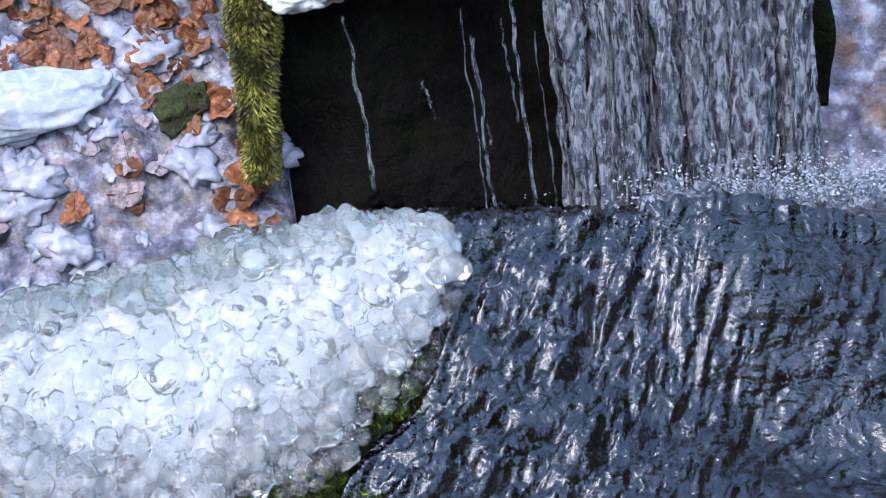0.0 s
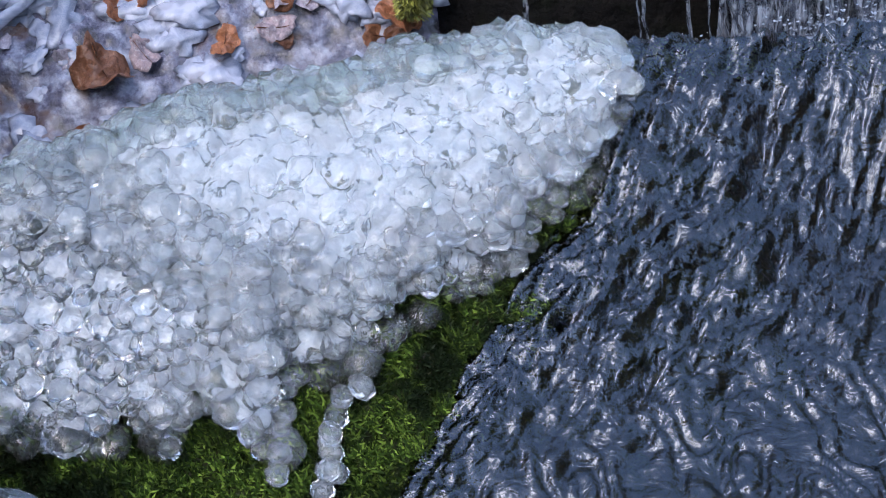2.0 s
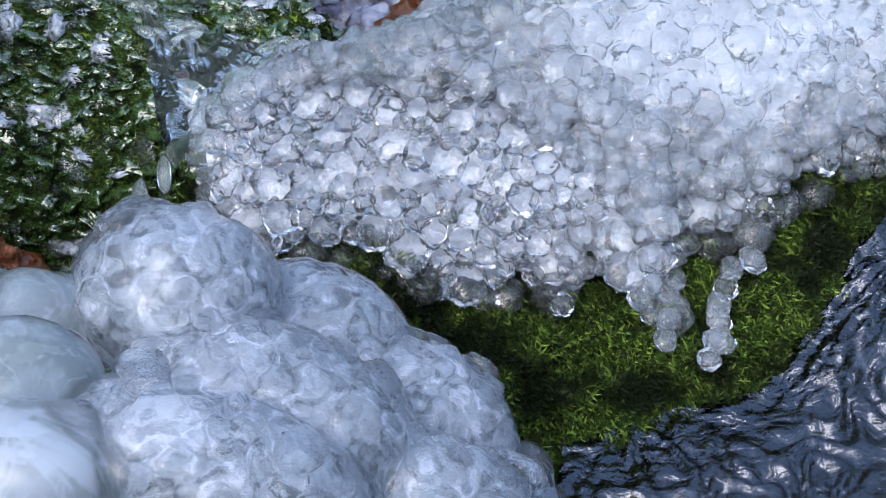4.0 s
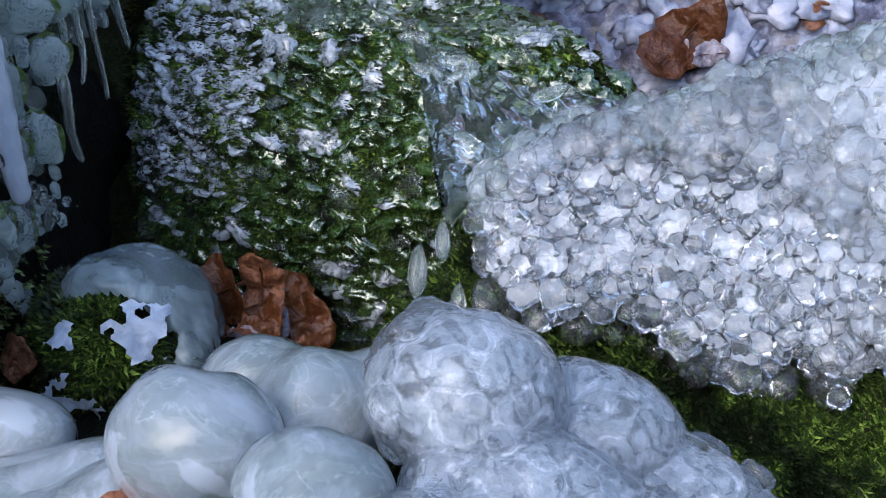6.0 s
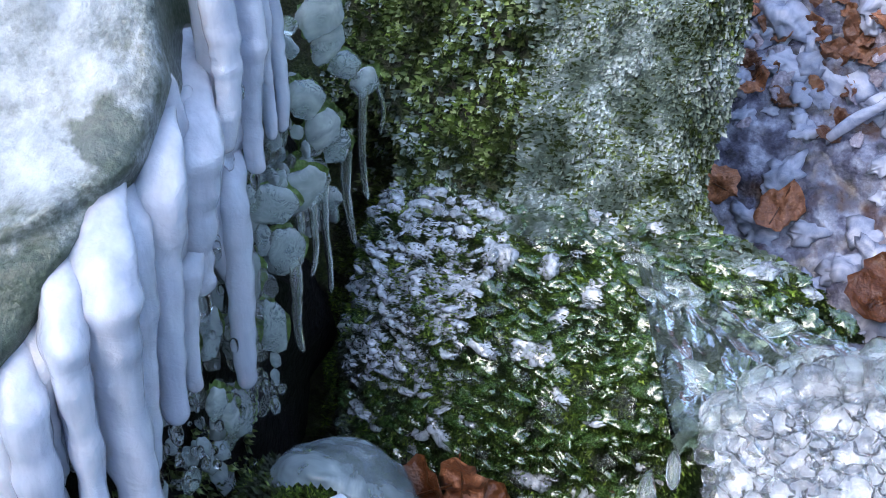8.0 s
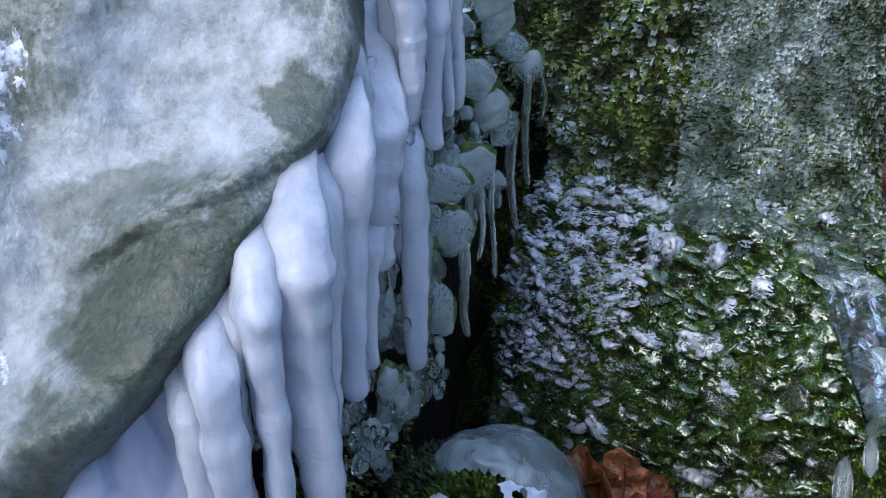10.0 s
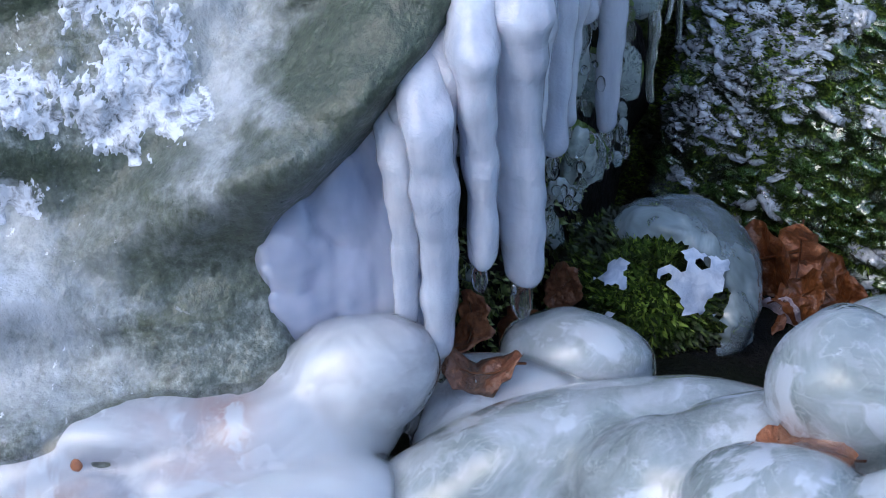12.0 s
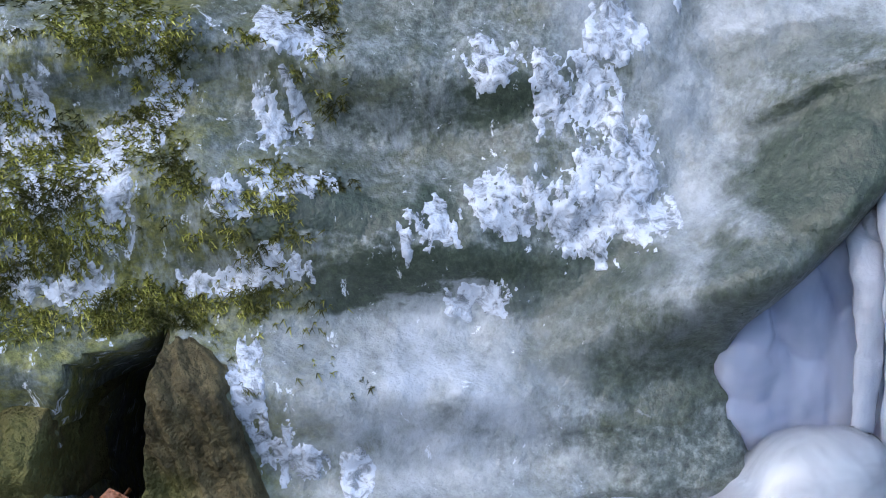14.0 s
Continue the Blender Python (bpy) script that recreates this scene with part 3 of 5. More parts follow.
def build_drape():
    drape = thing("ice_drape", SLOPE.at(0, 0), "thick white drape of knobbly ice over the mossy boulder", "ice")

    def skin(u, s):
        lo, hi = drape_low(u) + 0.02, drape_top(u)
        v = lo + (hi - lo) * s
        cell = noise.voronoi(Vector((u * 36, v * 36, 0)))[0]
        return SLOPE.at(u, v, drape_swell(u, s) - 0.014 + 0.010 * (0.6 - cell[0]))

    verts, faces = sheet(skin, -0.455, 0.51, 210, 0, 1, 80)
    under(part("crust", raw("ice_crust", verts, faces), ICE_CRUST), drape)
    rng = random.Random(5)

    def milky(u, k):
        """How white and fused the ice is: it clears towards the low edge and the mossy rock."""
        return smooth(u + 0.16 * (k - 0.5) + 0.06 * noise.noise(Vector((u * 12, k * 4, 3))), -0.22, 0.10) * smooth(k, 0.05, 0.35) + 0.35 * smooth(k, 0.5, 0.9)

    def pick(lo_k, hi_k, r0, r1, want):
        u = rng.uniform(-0.46, 0.515)
        lo, hi = drape_low(u), drape_top(u)
        k = lo_k + (hi_k - lo_k) * rng.random() ** 1.2
        return (u, lo + (hi - lo) * k, rng.uniform(r0, r1), k) if want(milky(u, k)) else None

    def poses(spots, flat):
        for u, v, r, k in spots:
            tip = rng.uniform(-0.6, 0.05)
            yield Matrix.Translation(SLOPE.at(u, v, drape_swell(u, k))) @ SLOPE.turn(rng.uniform(-0.7, 0.7)) @ Matrix.Rotation(tip, 4, "X") @ Matrix.Diagonal((r, r * rng.uniform(0.9, 1.35), r * flat * rng.uniform(0.8, 1.2), 1))

    # the fused white lobes above
    lobes = scatter(rng, 620, 26000, lambda: pick(0.02, 1.0, 0.010, 0.027, lambda m: m > 0.25 + 0.55 * rng.random()), 0.54)
    shapes = shapes_of(6, (1, 1, 0.9), 0.3, 3, 1.7, 20)
    mass = joined("milky_crust", shapes, [(rng.randrange(6), m) for m in poses(lobes, 0.85)])
    tagged(under(fuse(part("milky_crust", mass, ICE_MILK), 0.0026, 0), drape), "fused lobes of milky white ice")
    # single clear beads below
    low = scatter(rng, 380, 24000, lambda: pick(0.0, 0.95, 0.011, 0.026, lambda m: m < 0.25 + 0.7 * rng.random()), 0.60)
    low += [(a, b, 0.013, 0.1) for a, b in ((0.083, -0.168), (0.072, -0.187), (0.06, -0.205), (0.056, -0.222), (0.046, -0.243), (0.036, -0.262), (0.054, -0.245), (0.105, -0.165), (0.004, -0.212), (-0.004, -0.232), (-0.105, -0.178))]
    beads = shapes_of(6, (1, 1, 0.9), 0.26, 3, 1.7)
    for k, me in enumerate(beads):
        me.materials.append(ICE_CLOUD if k in (0, 3) else ICE_BUBBLE)
    for (u, *_), m in zip(low, poses(low, 0.75)):
        ob = new("ice_bead", beads[rng.choice((1, 2, 4, 5)) if u < -0.1 or rng.random() < 0.3 else rng.choice((0, 3))])
        ob.matrix_basis = m
        under(ob, drape)
    rim = scatter(rng, 130, 6000, lambda: pick(0.9, 1.0, 0.012, 0.026, lambda m: True), 0.5)
    tagged(under(part("clear_rim", joined("clear_rim", shapes, [(rng.randrange(6), m) for m in poses(rim, 0.5)]), ICE_RIM), drape), "clear greenish rim of ice", kind="stuff")


build_drape()


def shoots(name, spots, size, material, rng, lean=Vector((0, 0, 0)), wide=0.2):
    """Many tiny moss shoots, each a whorl of narrow leaves."""
    verts, faces = [], []
    for p, nrm in spots:
        side = nrm.orthogonal().normalized()
        up = (nrm + lean + Vector((rng.uniform(-0.5, 0.5), rng.uniform(-0.5, 0.5), rng.uniform(-0.3, 0.3)))).normalized()
        h = size * rng.uniform(0.6, 1.3)
        for k in range(4):
            d = (Matrix.Rotation(k * 1.57 + rng.uniform(-0.4, 0.4), 3, nrm) @ side) * h * 0.6
            w = d.cross(up).normalized() * h * wide
            a = len(verts)
            b = p + up * h * 0.25 * (k % 2)
            verts += [b - w, b + w, b + d * 0.6 + up * h * 0.5 + w * 0.8, b + d + up * h * 0.9]
            faces += [(a, a + 1, a + 2, a + 3)]
    return raw(name, verts, faces)


def build_slope_moss():
    rng = random.Random(8)
    spots = []
    while len(spots) < 36000:
        u, v = rng.uniform(-0.75, 0.55), rng.uniform(-0.5, 0.36)
        if u > -0.44 and drape_low(u) + 0.03 < v < drape_top(u) - 0.02 or v > drape_top(u) - 0.02 and u > -0.40 or v < water_edge(u) + 0.02 * noise.noise(Vector((u * 40, v * 40, 0))) - 0.01:
            continue
        spots.append((SLOPE.at(u, v, slope_height(u, v)), SLOPE.n))
    for _ in range(3500):
        u = rng.uniform(0.5, 1.0)
        v = ledge_top(u) + rng.uniform(-0.05, 0.01)
        spots.append((SLOPE.at(u, v, slope_height(u, v)), SLOPE.n))
    tagged(part("moss", shoots("moss", spots, 0.0105, MOSS_BLADE, rng, Vector((0, 0, 0)), 0.15), MOSS_BLADE, smooth=False), "bright green moss cushions on the wet boulder", "moss", kind="stuff")


build_slope_moss()


# ---------------------------------------------------------------- frozen bed behind
def bed_height(u, v):
    return 0.02 * fbm((u * 5, v * 5, 2), 3) + 0.024 * (0.5 - noise.voronoi(Vector((u * 16, v * 16, 0)))[0][0])


def bed_material():
    n = Nodes("frozen_litter")
    c = n.ramp(n.noise(26, 5, 0.6), (0.36, (0.04, 0.035, 0.045)), (0.50, (0.14, 0.135, 0.20)), (0.68, (0.44, 0.46, 0.58)))
    c = n.mix(n.grey(n.noise(11, 3), 0.58, 0.68), c, (0.12, 0.06, 0.04))
    return n.done(color=c, rough=n.grey(n.noise(60, 4), 0.3, 0.7, 0.12, 0.5), coat=0.4, coat_rough=0.1, normal=n.bump(n.noise(75, 5), 0.7, 0.008, n.bump(n.noise(24, 3), 0.6, 0.02)))


BED_MAT = bed_material()


def build_bed():
    for u0, u1, nu in ((-1.4, 0.5, 180), (1.34, 2.0, 60)):
        verts, faces = sheet(lambda u, v: BED.at(u, v, bed_height(u, v)), u0, u1, nu, -0.55, 0.46, 120, (0, 0.1, -0.4))
        tagged(part("frozen_bank", raw("frozen_bank", verts, faces), BED_MAT), "frozen bank of icy leaf litter and pebbles", "bank", kind="structure")


build_bed()


def leaf_mesh(name, seed, lobes, curl):
    """A dry leaf with a lobed outline, veins' ridge and curled edges."""
    rng = random.Random(seed)
    rings, segs = 5, 30
    verts = [Vector((0, 0, 0))]
    ph = rng.uniform(0, 6)
    for r in range(1, rings + 1):
        for s in range(segs):
            a = 2 * math.pi * s / segs
            rad = 0.5 * (1 + 0.09 * lobes * math.cos(5 * a) + 0.12 * math.cos(2 * a + ph) + rng.uniform(-0.11, 0.11)) * r / rings
            x, y = rad * math.cos(a) * 1.25, rad * math.sin(a)
            z = curl * (x * x * rng.uniform(0.8, 1.2) - 0.7 * y * y) + 0.25 * curl * noise.noise(Vector((x * 3 + seed, y * 3, 0))) + 0.04 * abs(y) + 0.05 * fbm((x * 5 + seed, y * 5, 2), 3)
            verts.append(Vector((x, y, z)))
    faces = [(0, 1 + s, 1 + (s + 1) % segs) for s in range(segs)]
    for r in range(rings - 1):
        for s in range(segs):
            a, b = 1 + r * segs + s, 1 + r * segs + (s + 1) % segs
            faces.append((a, a + segs, b + segs, b))
    return raw(name, verts, faces)


LEAVES = [leaf_mesh("leaf", k, 0.3 + 0.25 * (k % 4), 0.5 + 0.25 * (k % 3)) for k in range(8)]


def midrib_mesh(seed):
    """The raised vein and stalk along a leaf."""
    curl = 0.5 + 0.25 * (seed % 3)
    verts, faces = [], []
    n = 9
    for j in range(n + 1):
        x = -0.5 + 1.25 * j / n
        r = 0.013 + 0.010 * j / n
        z = curl * min(0.3, x * x) + 0.012
        verts += [Vector((x, -r, z - r)), Vector((x, 0, z + r)), Vector((x, r, z - r))]
    for j in range(n):
        for k in range(3):
            a, b = j * 3 + k, j * 3 + (k + 1) % 3
            faces.append((a, b, b + 3, a + 3))
    return raw("midrib", verts, faces)


MIDRIBS = [midrib_mesh(k) for k in range(8)]


def leaf(at, size, material, label, turn, tilt=(0, 0), shape=0, group="dead leaves"):
    me = LEAVES[shape % len(LEAVES)].copy()
    me.materials.clear()
    ob = part("dead_leaf", me, material)
    ob.matrix_basis = Matrix.Translation(at) @ turn @ Euler((tilt[0], tilt[1], 0)).to_matrix().to_4x4() @ Matrix.Scale(size * 0.72, 4)
    s = ob.modifiers.new("thick", "SOLIDIFY")
    s.thickness = 0.006
    if size >= 0.06:
        k = shape % len(LEAVES)
        rib = part("midrib", MIDRIBS[k].copy(), LEAF_RUST)
        rib.parent = ob
    return tagged(ob, label, "leaf", group)


def on_bed(p, lift=0.0):
    u, v, _ = BED.uv(p)
    return BED.at(u, v, bed_height(u, v) + lift)


leaf(on_bed((-1.03, 2.2, 0.416), 0.012), 0.095, LEAF_ORANGE, "pale orange dead leaf on the frozen bank", BED.turn(1.2), (0.1, 0.1), 3)
leaf(on_bed((-1.14, 2.2, 0.456), 0.012), 0.10, LEAF_ORANGE, "bright orange dead leaf on the frozen bank", BED.turn(-0.5), (0.1, -0.2), 6)
leaf(on_bed((-0.845, 2.15, 0.322), 0.03), 0.155, LEAF_RUST, "large wet brown leaf curled on the frozen bank", BED.turn(0.9), (0.2, 0.2), 1)
leaf(on_bed((-0.73, 2.28, 0.59), 0.012), 0.075, LEAF_ORANGE, "small pale orange leaf on the frozen bank", BED.turn(0.3), (0.2, 0.1), 2)
leaf(on_bed((-0.76, 2.17, 0.52), 0.02), 0.115, LEAF_BROWN, "wet reddish brown leaf on the frozen bank", BED.turn(2.0), (0.3, 0.2), 5)
leaf(on_bed((-0.30, 2.34, 0.47), 0.02), 0.10, LEAF_ORANGE, "orange leaf leaning beside the wet ledge", BED.turn(1.0), (0.3, 0.4), 4)
leaf(on_bed((-0.80, 2.14, 0.31), 0.02), 0.06, LEAF_PALE, "pale frosted leaf beside the large brown leaf", BED.turn(0.2), (0.3, 0.4), 0)


def build_litter():
    """Dead leaves and ice chunks strewn over the bank."""
    rng = random.Random(21)

    def rusty(u, v):
        return 0.8 * max(0, v - 0.02) * 4 + 0.9 * math.exp(-((u - 0.44) / 0.07) ** 2) * (1 if v > -0.1 else 0.3)

    for k in range(400):
        u, v = rng.uniform(-0.75, 0.47), rng.uniform(-0.42, 0.45)
        if k >= 290:
            u, v = rng.uniform(-0.25, 0.42), rng.uniform(0.13, 0.45)
        p = rusty(u, v) + (0.2 if u < -0.25 else 0.02)
        if rng.random() > 0.25 + p:
            continue
        warm = rng.random()
        mat = LEAF_BROWN if warm < 0.25 + 0.4 * p else LEAF_PALE
        if warm > 0.93 or (p > 0.7 and warm > 0.75):
            mat = LEAF_ORANGE
        leaf(BED.at(u, v, bed_height(u, v) + 0.006), rng.uniform(0.03, 0.075), mat, "frosted pale leaf frozen to the bank" if mat is LEAF_PALE else "wet brown leaf frozen to the bank", BED.turn(rng.uniform(0, 6.3)), (rng.uniform(-0.35, 0.35), rng.uniform(-0.35, 0.35)), k)
    chunks = shapes_of(8, (1, 0.7, 0.22), 0.9, 3, 1.6, 80)
    for me in chunks:
        me.materials.append(ICE_CHUNK)
    for k in range(210):
        u, v = rng.uniform(-0.6, 0.5), rng.uniform(-0.42, 0.3)
        r = rng.uniform(0.012, 0.042)
        if u < -0.45 + 0.3 * max(0, v):
            continue
        ob = new("ice_chunk", chunks[k % 8])
        ob.matrix_basis = Matrix.Translation(BED.at(u, v, bed_height(u, v) + 0.1 * r)) @ BED.turn(rng.uniform(0, 6.3)) @ Matrix.Diagonal((r, r, r, 1))
        tagged(ob, "bluish lump of cloudy ice on the bank", "ice", "ice lumps on the bank")
    # an icy stick and a flat crust of snow
    a, b = BED.at(-0.24, 0.02, 0.02), BED.at(-0.06, 0.17, 0.03)
    stick = []
    n, segs = 14, 10
    for j in range(n + 1):
        s = j / n
        c = a.lerp(b, s) + 0.006 * Vector((math.sin(7 * s), math.cos(5 * s), math.sin(9 * s)))
        r = 0.014 * (0.7 + 0.5 * s + 0.2 * math.sin(11 * s))
        stick += [c + r * (math.cos(2 * math.pi * k / segs) * BED.n + math.sin(2 * math.pi * k / segs) * BED.e2) for k in range(segs)]
    faces = [(j * segs + k, j * segs + (k + 1) % segs, (j + 1) * segs + (k + 1) % segs, (j + 1) * segs + k) for j in range(n) for k in range(segs)]
    faces += [tuple(range(segs))[::-1], tuple(n * segs + k for k in range(segs))]
    tagged(part("icy_stick", raw("icy_stick", stick, faces), ICE_CHUNK), "short stick coated in white ice on the bank", "stick")
    snow = part("snow_patch", blob((0.15, 0.055, 0.03), 0.35, 77, 5, 1.2), FROST)
    snow.matrix_basis = Matrix.Translation(on_bed((-0.66, 2.41, 0.62), 0.02)) @ BED.turn(0.1)
    tagged(snow, "flat white crust of snow on the bank", "snow")
    pebble = part("mossy_pebble", blob((0.045, 0.035, 0.025), 0.5, 91, 4), MOSS_BASE)
    pebble.matrix_basis = Matrix.Translation(on_bed((-0.40, 2.41, 0.59), 0.015)) @ BED.turn(0.4)
    tagged(pebble, "mossy pebble iced into the bank", "stone")


build_litter()


def build_moss_post():
    """The moss-grown edge of the ledge between the bank and the fall."""
    def post(a, s):
        c = Vector((-0.275, 2.30, 0.50)).lerp(Vector((-0.235, 2.33, 1.0)), s)
        r = (0.022 + 0.024 * s) * (1 + 0.25 * fbm((math.cos(a) * 2, math.sin(a) * 2, s * 5), 3))
        return c + Vector((r * math.cos(a), r * math.sin(a), 0))

    verts, faces = sheet(post, 0, 2 * math.pi, 24, 0, 1, 30)
    tagged(part("mossy_root", raw("mossy_root", verts, faces), MOSS_BASE), "mossy root hanging beside the wet ledge", "root")
    rng = random.Random(4)
    spots = []
    for _ in range(4200):
        a, s = rng.uniform(3.0, 6.6), rng.uniform(0, 1)
        spots.append((post(a, s), Vector((math.cos(a), math.sin(a), 0.3)).normalized()))
    tagged(part("root_moss", shoots("root_moss", spots, 0.008, MOSS_OLIVE, rng, Vector((0, 0, -0.8))), MOSS_OLIVE, smooth=False), "yellow-green moss on the hanging root", "moss", kind="stuff")


build_moss_post()


# ---------------------------------------------------------------- mossy wall
wall_right = curve([(-0.6, 0.5), (-0.1, 0.45), (0.04, 0.43), (0.11, 0.325), (0.14, 0.21), (0.2, 0.17), (0.42, 0.20), (0.8, 0.24)])


def wall_height(u, v):
    bulge = 0.09 * math.exp(-((v + 0.08) / 0.17) ** 2) * math.exp(-((u + 0.02) / 0.34) ** 4)
    shelf = 0.05 * max(0.0, min(1.0, (0.13 - v) / 0.06))
    right = max(0.0, u - wall_right(v) + 0.03)
    left = max(0.0, min(1.0, (-0.27 - u) / 0.08)) * max(0.0, min(1.0, (0.25 - v) / 0.1))
    return -0.085 + bulge + shelf - 1.2 * right - 0.16 * left + 0.03 * fbm((u * 5, v * 5, 7), 4)


def build_wall():
    def front(s, v):
        u = -0.75 + (wall_right(v) + 0.75 + 0.012 * fbm((v * 14, 1, 0), 3)) * s
        return WALL.at(u, v, wall_height(u, v))

    verts, faces = sheet(front, 0, 1, 140, -0.5, 0.7, 130, (-0.45, 0.45, -0.1))
    rock = part("moss_rock", raw("moss_rock", verts, faces), MOSS_BASE)
    tagged(rock, "tall mossy rock, frosted above and ice-plated below", "rock")
    rng = random.Random(14)
    green, pale, low = [], [], []
    while len(green) + len(pale) < 24000:
        u, v = rng.uniform(-0.45, 0.45), rng.uniform(-0.32, 0.6)
        if u > wall_right(v) + 0.01:
            continue
        k = fbm((u * 5, v * 5, 12), 3) + 0.25
        p = WALL.at(u, v, wall_height(u, v) - 0.001)
        if v > 0.1:
            if u < -0.09 + 0.06 * k and rng.random() < 0.9:
                if rng.random() < 0.06:
                    low.append((p, WALL.n))
                continue
            (pale if rng.random() < 0.55 + 0.7 * k - (0.5 if u < -0.1 else 0) else green).append((p, WALL.n))
        elif rng.random() < 0.7:
            low.append((p, WALL.n))
    down = Vector((0, 0, -0.2))
    tagged(part("wall_moss", shoots("wall_moss", green, 0.011, MOSS_DULL, rng, down, 0.36), MOSS_DULL, smooth=False), "olive moss on the tall rock", "moss", kind="stuff")
    tagged(part("frosted_moss", shoots("frosted_moss", pale, 0.011, MOSS_FROST, rng, down, 0.4), MOSS_FROST, smooth=False), "frost-whitened moss on the tall rock", "moss", kind="stuff")

    tagged(part("bright_moss", shoots("bright_moss", low, 0.010, MOSS_BLADE, rng, down), MOSS_BLADE, smooth=False), "bright green moss under the plates of ice", "moss", kind="stuff")
    plates = thing("ice_plates", WALL.at(0, 0), "overlapping glassy plates of ice over dark green moss", "ice")

    def pick():
        v = rng.uniform(-0.33, 0.14)
        u = rng.uniform(-0.30, min(0.42, wall_right(v)))
        white = u < -0.06 and v > -0.14
        return u, v, rng.uniform(0.007, 0.015) if white else rng.uniform(0.009, 0.024), white

    spots = scatter(rng, 1000, 24000, pick, 0.46)
    shapes = shapes_of(5, (1, 0.8, 0.22), 0.6, 3, 1.8, 120) + shapes_of(3, (1, 0.85, 0.32), 0.55, 3, 1.8, 125)
    for k, me in enumerate(shapes):
        me.materials.append(ICE_PLATE if k < 3 else ICE_GREEN if k < 5 else ICE_PALE_GLINT)
    rest = []
    for n, (u, v, r, white) in enumerate(spots):
        m = Matrix.Translation(WALL.at(u, v, wall_height(u, v) + 0.004)) @ WALL.turn(rng.uniform(-0.5, 0.5)) @ Matrix.Rotation(rng.uniform(-1.25, 0.0), 4, "X") @ Matrix.Rotation(rng.uniform(-0.35, 0.35), 4, "Y") @ Matrix.Diagonal((r * rng.uniform(1, 1.5), r, r, 1))
        # Pale shapes: the white cluster, and painted highlights strewn among the green plates.
        k = rng.randrange(5, 8) if white and rng.random() < 0.85 or rng.random() < 0.11 else rng.randrange(5)
        if n < 290:
            ob = new("ice_plate", shapes[k])
            ob.matrix_basis = m
            under(ob, plates)
        else:
            rest.append((k, m))
    for lo, hi, mat, name in ((0, 5, ICE_PLATE, "clear_plate_crust"), (5, 8, ICE_PALE_GLINT, "pale_plate_crust")):
        tagged(under(part(name, joined(name, shapes, [q for q in rest if lo <= q[0] < hi]), mat), plates), kind="stuff")


build_wall()


def build_apron():
    """Clear wavy ice that runs from the rock down to the drape."""
    rng = random.Random(31)
    apron = thing("ice_apron", (-0.98, 1.55, 0.5), "wavy sheet of clear ice between rock and drape", "ice")

    def skin(u, s):
        a = WALL.at(0.12 + 0.28 * u, 0.11 - 0.10 * u, -0.05)
        b = SLOPE.at(-0.50 + 0.36 * u, 0.07 + 0.09 * u, -0.03)
        p = a.lerp(b, s)
        return p + Vector((0, -0.3, 1)) * (0.008 * math.sin(math.pi * s) + 0.012 * fbm((u * 12, s * 4, 4), 3) + 0.004 * math.sin(u * 34 + 3 * fbm((u * 5, s * 4, 1), 2)))

    verts, faces = sheet(skin, 0, 1, 80, 0, 1, 60, (0, 0.02, -0.03))
    under(part("ice_sheet", raw("apron_sheet", verts, faces), ICE_APRON), apron)
    shapes = shapes_of(5, (1, 0.6, 0.3), 0.25, 2, 1.5, 140)
    for me in shapes:
        me.materials.append(ICE_RIM)
    for k in range(14):
        u, s = rng.random(), rng.random()
        r = rng.uniform(0.010, 0.024)
        ob = new("ice_ripple", shapes[k % 5])
        ob.matrix_basis = Matrix.Translation(skin(u, s)) @ SLOPE.turn(rng.uniform(-0.9, 0.3)) @ Matrix.Diagonal((r * 1.6, r, r, 1))
        under(ob, apron)
    # leaf-shaped drips where the drape begins
    for k, (u, v, r) in enumerate(((-0.53, 0.0, 0.024), (-0.49, -0.04, 0.018), (-0.50, 0.03, 0.018))):
        ob = new("ice_drip", shapes[k % 5])
        ob.matrix_basis = Matrix.Translation(SLOPE.at(u, v, 0.0)) @ SLOPE.turn(1.4 + rng.uniform(-0.3, 0.3)) @ Matrix.Diagonal((r * 1.3, r * 0.8, r, 1))
        under(ob, apron)


build_apron()


# ---------------------------------------------------------------- glazed boulder
face_edge = curve([(-0.5, 0.22), (-0.145, 0.20), (-0.09, 0.20), (-0.01, 0.30), (0.05, 0.37), (0.12, 0.425), (0.22, 0.52), (0.3, 0.56), (0.45, 0.57), (0.8, 0.62)])


hollow_left = curve([(-0.5, -0.53), (-0.19, -0.508), (-0.12, -0.497), (-0.07, -0.476), (-0.045, -0.42), (-0.03, -0.39)])
hollow_right = curve([(-0.5, -0.44), (-0.27, -0.43), (-0.2, -0.422), (-0.15, -0.413), (-0.09, -0.398), (-0.03, -0.377)])
bare_right = curve([(-0.5, -0.20), (-0.4, -0.23), (-0.28, -0.265), (-0.2, -0.296), (-0.139, -0.31), (-0.076, -0.319), (-0.044, -0.35), (-0.025, -0.37)])


def hollow(u, v):
    """1 inside the dark hollow, 0 outside it."""
    wob = 0.016 * fbm((u * 16, v * 16, 5), 3)
    return smooth(u + wob, hollow_left(v) - 0.006, hollow_left(v) + 0.022) * smooth(u + wob, hollow_right(v) + 0.008, hollow_right(v) - 0.018) * smooth(-v + wob, 0.024, 0.05)


